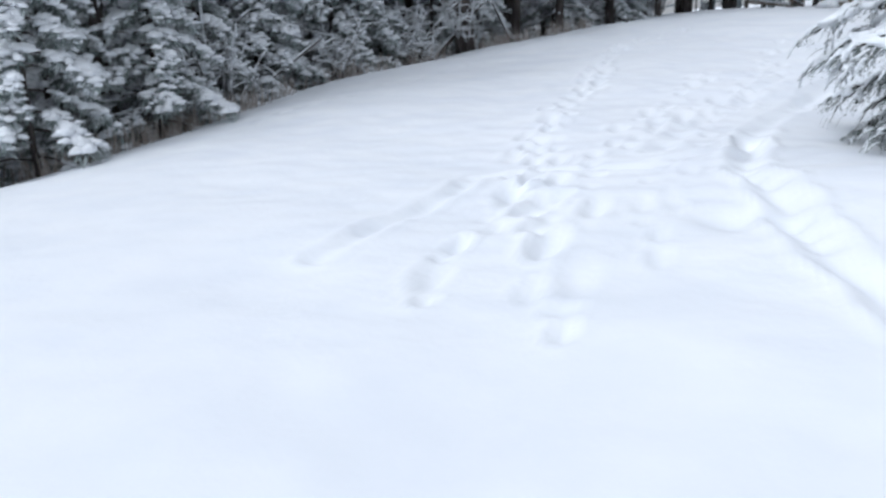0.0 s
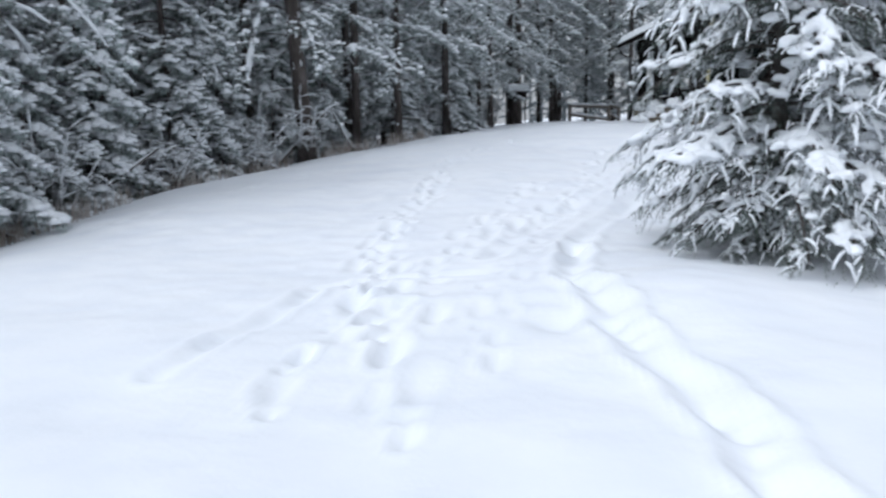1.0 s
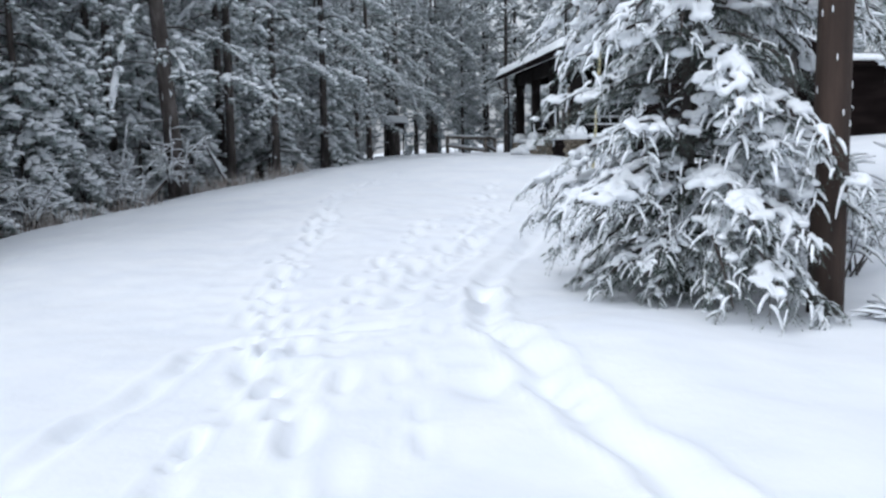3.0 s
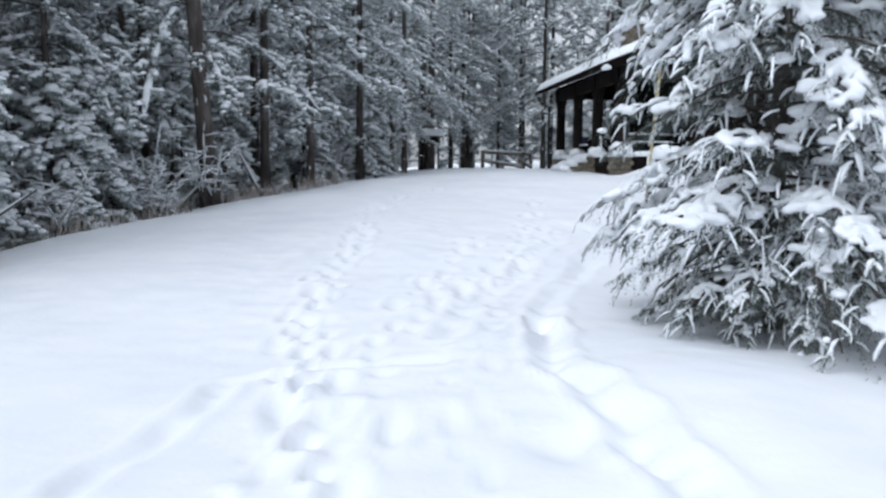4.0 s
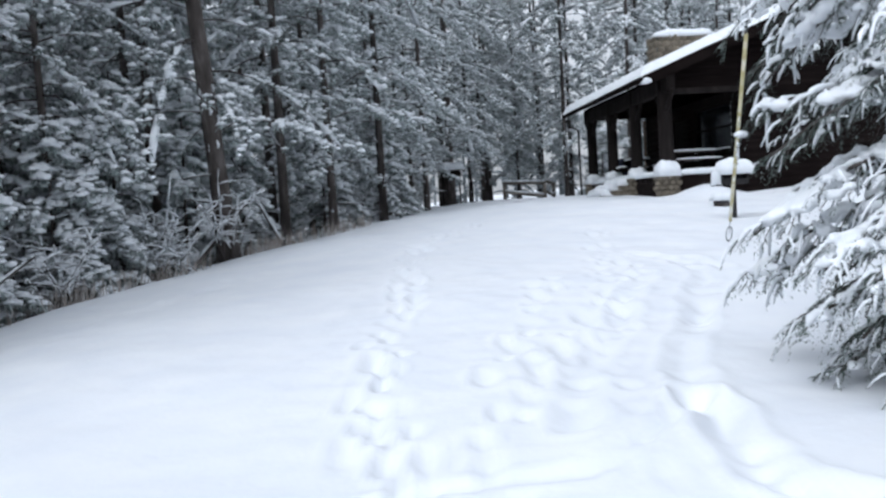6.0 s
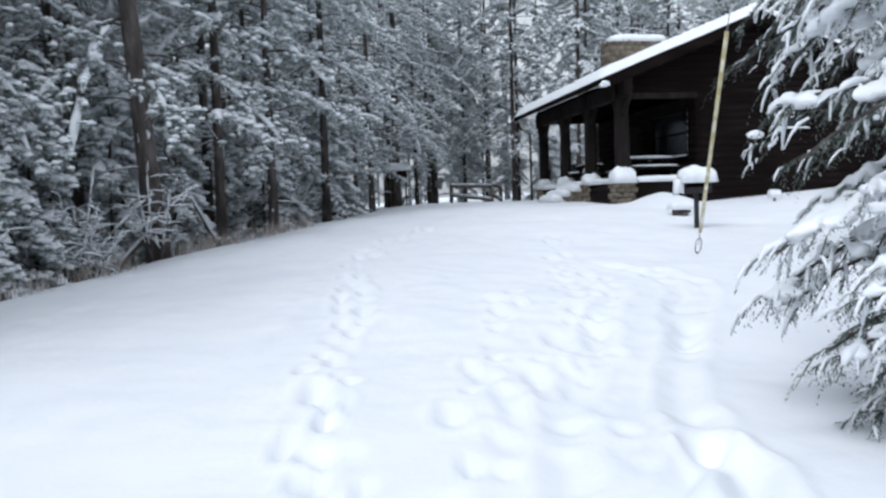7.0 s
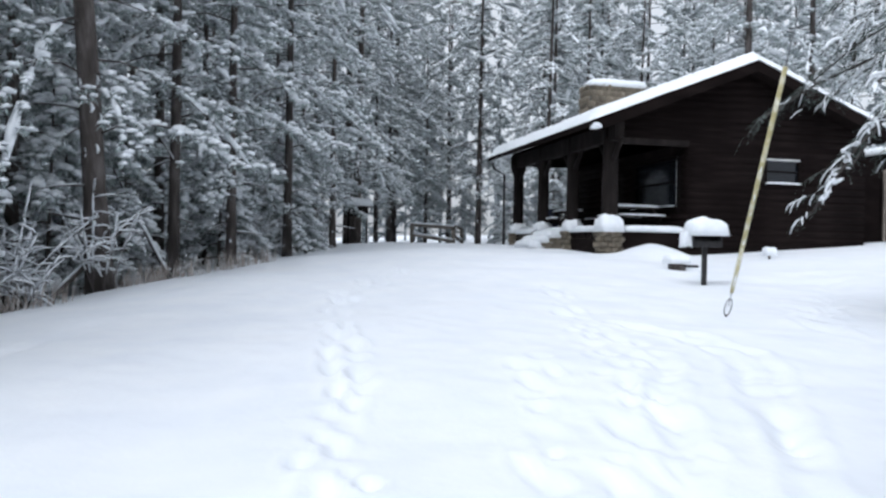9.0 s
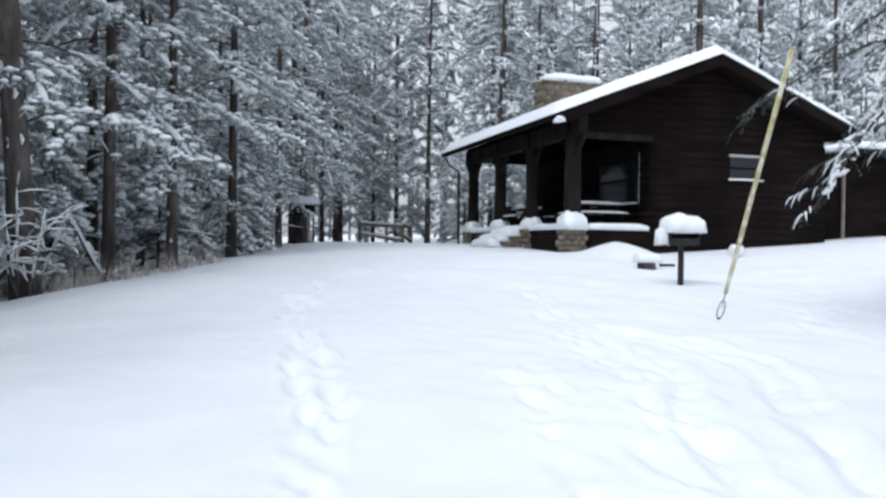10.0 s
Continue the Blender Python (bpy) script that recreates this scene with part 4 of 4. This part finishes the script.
# ---------------------------------------------------------------- yard things
def grill():
    x, y = 8.47, 23.25
    g = gz(x, y)
    root = tagged(new("park_grill"), "black iron park grill on a post under a domed snow cap", "grill")
    root.matrix_basis = pose(x, y, g, 0, 0, -8) @ Matrix.Diagonal((0.86, 0.86, 1.03, 1))
    part("post", box_mesh("post", 0.11, 0.11, 1.05, IRON, 0.01), root, "rusty square post", pose(0, 0, -0.25))
    bm = bmesh.new()
    for sx, sy, sz, px, py, pz in ((0.66, 0.5, 0.03, 0, 0, 0.74), (0.03, 0.5, 0.28, -0.33, 0, 0.74), (0.03, 0.5, 0.28, 0.33, 0, 0.74), (0.66, 0.03, 0.28, 0, 0.24, 0.74), (0.66, 0.03, 0.12, 0, -0.24, 0.74)):
        v = bmesh.ops.create_cube(bm, size=1)["verts"]
        bmesh.ops.scale(bm, vec=(sx, sy, sz), verts=v)
        bmesh.ops.translate(bm, vec=(px, py, pz + sz / 2), verts=v)
    part("firebox", bm_mesh("firebox", bm, IRON), root, "open black iron firebox")
    for k in range(9):
        part("grate_bar", box_mesh("grate_bar", 0.022, 0.5, 0.022, IRON, 0), root, "", pose(-0.28 + 0.07 * k, 0, 0.98))
    part("snow_cap", snow_pad("snow_cap", 0.84, 0.6, 0.36, 2, nx=16, ny=12, dome=1.6), root, "domed cap of snow", pose(0.03, 0, 0.99))
    part("side_shelf", box_mesh("side_shelf", 0.24, 0.40, 0.03, IRON, 0.005), root, "", pose(-0.44, 0.05, 0.72))
    part("shelf_snow", snow_pad("shelf_snow", 0.18, 0.32, 0.30, 4), root, "block of snow on the shelf", pose(-0.44, 0.05, 0.75))
    part("fork_bracket", box_mesh("fork_bracket", 0.34, 0.12, 0.05, IRON, 0.01), root, "", pose(-0.32, 0.0, 0.33))


grill()
stump = tagged(new("stump"), "low stump under a pillow of snow behind the grill", "stump")
sx, sy = 9.2, 26.2
stump.matrix_basis = pose(sx, sy, gz(sx, sy))
part("log_round", round_mesh("log_round", 0.22, 0.2, 0.30, BARK, 14, 0.1), stump, "", pose(0, 0, -0.15))
part("snow_cap", snow_pad("snow_cap", 0.5, 0.46, 0.2, 8), stump, "pillow of snow", pose(0, 0, 0.14))
knob = tagged(new("snow_knob"), "small stake with a ball of snow by the cabin wall", "stake")
knob.matrix_basis = pose(12.75, 28.2, gz(12.75, 28.2))
part("stake", round_mesh("stake", 0.04, 0.035, 0.5, GREY_WOOD, 8), knob, "", pose(0, 0, -0.3))
part("snow_ball", snow_pad("snow_ball", 0.26, 0.24, 0.22, 9), knob, "ball of snow", pose(0, 0, 0.12))


def guy_anchor():
    a, b = Vector((6.82, 19.09, gz(6.82, 19.09))), Vector((6.52, 17.07, 3.18))
    d = (b - a).normalized()
    root = tagged(new("guy_wire"), "yellow guard sleeve on a slanting steel guy wire", "guy wire")
    root.matrix_basis = Matrix.Translation(a)
    p = Pile()
    p.tube([d * 0.45, d * 0.9, d * 2.2, d * (b - a).length], [0.027, 0.030, 0.031, 0.031], 10, 1, 0, 0.02)
    part("guard", p.mesh("guard", GUARD), root, "faded yellow plastic guard")
    up = Vector((6.62, 8.49, 0))
    top = d * ((8.6 - a.y) / d.y)
    p = Pile()
    p.tube([d * 0.2, top], [0.008, 0.008], 6)
    part("wire", p.mesh("wire", STEEL), root, "steel strand")
    s = d.cross(Vector((0, 1, 0))).normalized()
    loop = [d * (0.20 - 0.16 * math.cos(q)) - d * 0.03 + s * (0.055 * math.sin(q)) for q in [2 * math.pi * k / 14 for k in range(15)]]
    p = Pile()
    p.tube(loop, [0.011] * 15, 6)
    part("anchor_eye", p.mesh("anchor_eye", STEEL), root, "thimble eye of the anchor rod")
    p = Pile()
    p.tube([d * -0.5, d * 0.03], [0.018, 0.018], 6)
    part("anchor_rod", p.mesh("anchor_rod", IRON), root)
    p = Pile()
    r = random.Random(1)
    for k in range(9):
        q = d * (0.6 + 0.33 * k + r.uniform(-0.1, 0.1)) + Vector((-0.01, -0.03, 0.012))
        p.tube([q, q + d * r.uniform(0.06, 0.2), q + d * 0.27], [0.008, 0.014, 0.005], 5, 1, 0.2, 0.2, r)
    tagged(part("rime", p.mesh("rime", SNOW_LOAD), root, "snow stuck to the sleeve"), kind="stuff")


guy_anchor()


def utility_pole():
    x, y = 6.9, 9.05
    root = tagged(new("utility_pole"), "brown treated wooden utility pole standing in snow", "utility pole")
    root.matrix_basis = pose(x, y, gz(x, y))
    part("pole", round_mesh("pole", 0.185, 0.13, 15.5, POLE_WOOD, 18, 0.03, 5, 9), root, "", pose(0, 0, -0.6))
    part("cross_arm", box_mesh("cross_arm", 2.2, 0.1, 0.12, POLE_WOOD, 0.01), root, "", pose(0, -0.18, 13.9))
    p = Pile()
    r = random.Random(2)
    for k in range(16):
        a, z = r.uniform(3.2, 6.0), r.uniform(0.4, 4.5)
        c = Vector((math.cos(a) * 0.176, math.sin(a) * 0.176, z))
        p.tube([c, c + Vector((0, 0, 0.03)), c + Vector((0, 0, 0.07))], [0.005, 0.009, 0.004], 4, 1, 0, 0.2, r)
    tagged(part("rime", p.mesh("rime", SNOW_LOAD), root, "specks of wind-blown snow"), kind="stuff")


utility_pole()


def fence():
    root = tagged(new("rail_fence"), "weathered split-rail fence topped with snow by the woods", "fence")
    x0, y0 = 6.05, 57.5
    root.matrix_basis = pose(x0, y0, gz(x0, y0))
    pts = [(0.0, 0.0), (2.7, 0.8), (3.7, 3.6)]
    for k, (x, y) in enumerate(pts):
        part("post", box_mesh("post", 0.24, 0.24, 1.5 if k == 0 else 1.25, GREY_WOOD, 0.02), root, "", pose(x, y, -0.3))
    for (xa, ya), (xb, yb) in zip(pts, pts[1:]):
        for z, r in ((1.05, 0.10), (0.45, 0.09)):
            p = Pile()
            a, b = Vector((xa, ya - 0.05, z + 0.05)), Vector((xb, yb - 0.05, z - (0.05 if z > 1 else 0.3)))
            p.tube([a, a.lerp(b, 0.5), b], [r, r * 1.1, r], 7, 1, 0, 0.1)
            rail = part("rail", p.mesh("rail", GREY_WOOD), root)
            q = Pile()
            q.tube([a.lerp(b, k / 8) + Vector((0, 0, r)) for k in range(9)], [0.10 + 0.03 * math.sin(k * 2.1) for k in range(9)], 6, 0.7, 0.3, 0.1)
            part("rail_snow", q.mesh("rail_snow", SNOW_LOAD), rail, "ridge of snow")


fence()


def board():
    x, y = 2.5, 51.5
    root = tagged(new("notice_board"), "dark wooden notice board with a snow-capped top", "notice board")
    root.matrix_basis = pose(x, y, gz(x, y), 0, 0, 8)
    part("panel", box_mesh("panel", 1.1, 0.08, 0.5, POST_WOOD, 0.01), root, "dark board panel", pose(0, 0, 1.44))
    for s in (-0.5, 0.5):
        part("post", box_mesh("post", 0.08, 0.08, 2.1, POST_WOOD, 0.01), root, "", pose(s, 0.13, -0.4))
    part("cap_board", box_mesh("cap_board", 1.45, 0.5, 0.06, POST_WOOD, 0.01), root, "", pose(0, 0, 1.95))
    part("snow_cap", snow_pad("snow_cap", 1.55, 0.6, 0.4, 3), root, "slab of snow", pose(0, 0, 2.01))


board()


# ---------------------------------------------------------------- undergrowth
def shrub_meshes(seed, stems, height):
    """Bare twiggy shrub with snow lying along its stems."""
    r = random.Random(seed)
    wood, snow = Pile(), Pile()
    for k in range(stems):
        az, ln = r.uniform(0, 6.28), height * r.uniform(0.5, 1.1)
        o = Vector((r.uniform(-0.2, 0.2), r.uniform(-0.2, 0.2), -0.1))
        lean = r.uniform(0.15, 0.75)
        d = Vector((math.cos(az) * lean, math.sin(az) * lean, 1))
        pts = [o + d * (ln * s) - Vector((0, 0, 0.35 * lean * ln * s * s)) for s in (0, 0.25, 0.5, 0.75, 1)]
        wood.tube(pts, [0.018, 0.014, 0.011, 0.008, 0.004], 3)
        for i in range(1, 4):
            snow.tube([pts[i] + Vector((0, 0, 0.012)), pts[i].lerp(pts[i + 1], 0.5) + Vector((0, 0, 0.02)), pts[i + 1]], [0.014, 0.028, 0.012], 4, 1, 0.4, 0.3, r)
        for q in range(6):
            p = at_curve(pts, r.uniform(0.3, 1))
            tw = limb_curve(p, r.uniform(0, 6.28), r.uniform(0.25, 0.7), r.uniform(-0.1, 0.7), r.uniform(0, 0.6), 4)
            wood.tube(tw, [0.008, 0.006, 0.005, 0.003], 3)
            snow.tube([t + Vector((0, 0, 0.012)) for t in tw], [0.012, 0.028, 0.024, 0.009], 4, 0.8, 0.4, 0.35, r)
    return wood, snow


def make_shrub(x, y, seed, stems, height):
    wood, snow = shrub_meshes(seed, stems, height)
    root = tagged(new("shrub"), "bare twiggy shrub lined with snow at the wood's edge", "shrub", "undergrowth")
    root.matrix_basis = pose(x, y, gz(x, y))
    tagged(part("brushwood", wood.mesh("brushwood", BARK), root, "thin dark twigs"), kind="stuff")
    tagged(part("snow_load", snow.mesh("snow_load", SNOW_LOAD), root, "snow along the twigs"), kind="stuff")
    return root


rnd = random.Random(123)
shrubs = [make_shrub(-4.9, 24.0, 1, 9, 1.3), make_shrub(-6.3, 21.0, 2, 12, 1.9), make_shrub(-7.4, 17.0, 3, 10, 2.6)]
for k in range(60):
    y = rnd.uniform(6, 62)
    x = float(np.interp(y, EDGE_Y, EDGE_X)) - 0.9 - abs(rnd.gauss(0, 4.5))
    if open_view(x, y):
        continue
    copy_thing(rnd.choice(shrubs), pose(x, y, gz(x, y), 0, 0, rnd.uniform(0, 360)))
for x, y in ((7.3, 12.2), (8.2, 11.0), (9.0, 12.6), (10.2, 10.6)):
    copy_thing(shrubs[1], pose(x, y, gz(x, y), 0, 0, x * 90))

for x, y, seed, n, h in ((7.45, 8.7, 21, 5, 0.4),):
    make_shrub(x, y, seed, n, h)

SAP = dict(fine=1, load=1.9, shape="cone", twigs=11)
sap = [make_tree("conifer_sapling", "low young conifer bent under snow at the wood's edge", "conifer sapling", "saplings", PINE, at, 0, seed=60 + i, height=h, trunk_r=0.05, first=0.2, boughs=34, reach=w, **SAP)
       for i, (at, h, w) in enumerate((((-7.6, 19.0), 3.2, 1.5), ((-8.4, 12.6), 4.2, 1.7)))]
for x, y in ((-7.3, 14.4), (-8.1, 17.2), (-7.3, 11.0), (-9.6, 12.0), (-6.5, 22.8), (-10.6, 16.4), (-9.3, 15.6), (-8.9, 9.6), (-12.0, 13.4), (-10.6, 19.2), (-2.6, 34.0), (-0.6, 38.5), (12.6, 58.0)):
    copy_thing(rnd.choice(sap), pose(x, y, gz(x, y), 0, 0, rnd.uniform(0, 360)))


def leaning_pole(x, y, az, length, tilt, r0):
    root = tagged(new("leaning_trunk"), "thin dead trunk leaning in the woods, snow along it", "dead trunk", "leaning trunks")
    root.matrix_basis = pose(x, y, gz(x, y))
    d = Vector((math.cos(az) * math.sin(tilt), math.sin(az) * math.sin(tilt), math.cos(tilt)))
    pts = [d * (length * s) - Vector((0, 0, 0.2)) for s in (0, 0.3, 0.65, 1)]
    w, s = Pile(), Pile()
    w.tube(pts, [r0, r0 * 0.85, r0 * 0.6, r0 * 0.25], 7, 1, 0, 0.1)
    s.tube([pts[0].lerp(pts[3], u) + Vector((0, 0, r0 * 0.6)) for u in (0.1, 0.3, 0.5, 0.7, 0.95)], [r0 * 0.5, r0 * 0.75, r0 * 0.6, r0 * 0.6, r0 * 0.2], 5, 1, 0.3, 0.3)
    part("stem", w.mesh("stem", BARK), root)
    part("snow_strip", s.mesh("snow_strip", SNOW_LOAD), root, "strip of snow")


for a in ((-5.2, 25.4, 0.4, 3.2, 0.75, 0.07), (-3.0, 28.6, 2.6, 3.6, 0.6, 0.06), (-8.6, 18.2, 0.2, 3.6, 0.95, 0.06), (-7.2, 20.4, 2.9, 3.4, 0.6, 0.08), (0.2, 37.6, 3.0, 3.0, 0.6, 0.06), (-10.2, 13.4, 0.7, 4.5, 1.05, 0.07)):
    leaning_pole(*a)


def grass_band():
    """Dry grass and weeds standing out of the snow along the drop of the field."""
    r = random.Random(8)
    p = Pile()
    for k in range(2000):
        y = r.uniform(9, 30)
        x = float(np.interp(y, EDGE_Y, EDGE_X)) - 0.5 - abs(r.gauss(0, 1.3))
        if noise.noise(Vector((x * 0.6, y * 0.6, 3))) < -0.12:
            continue
        h = r.uniform(0.15, 0.6)
        d = Vector((r.uniform(-0.25, 0.25) * h, r.uniform(-0.25, 0.25) * h, h))
        b = len(p.v)
        o = Vector((x, y, gz(x, y) - 0.05))
        w = Vector((0.008, 0.004, 0))
        p.v += [o - w, o + w, o + d * 0.7 + w, o + d]
        p.f.append((b, b + 1, b + 2, b + 3))
    return p.mesh("dry_grass", GRASS, False)


tagged(new("dry_grass", grass_band()), "dry tan grass stalks poking through the snow", "grass", kind="stuff")
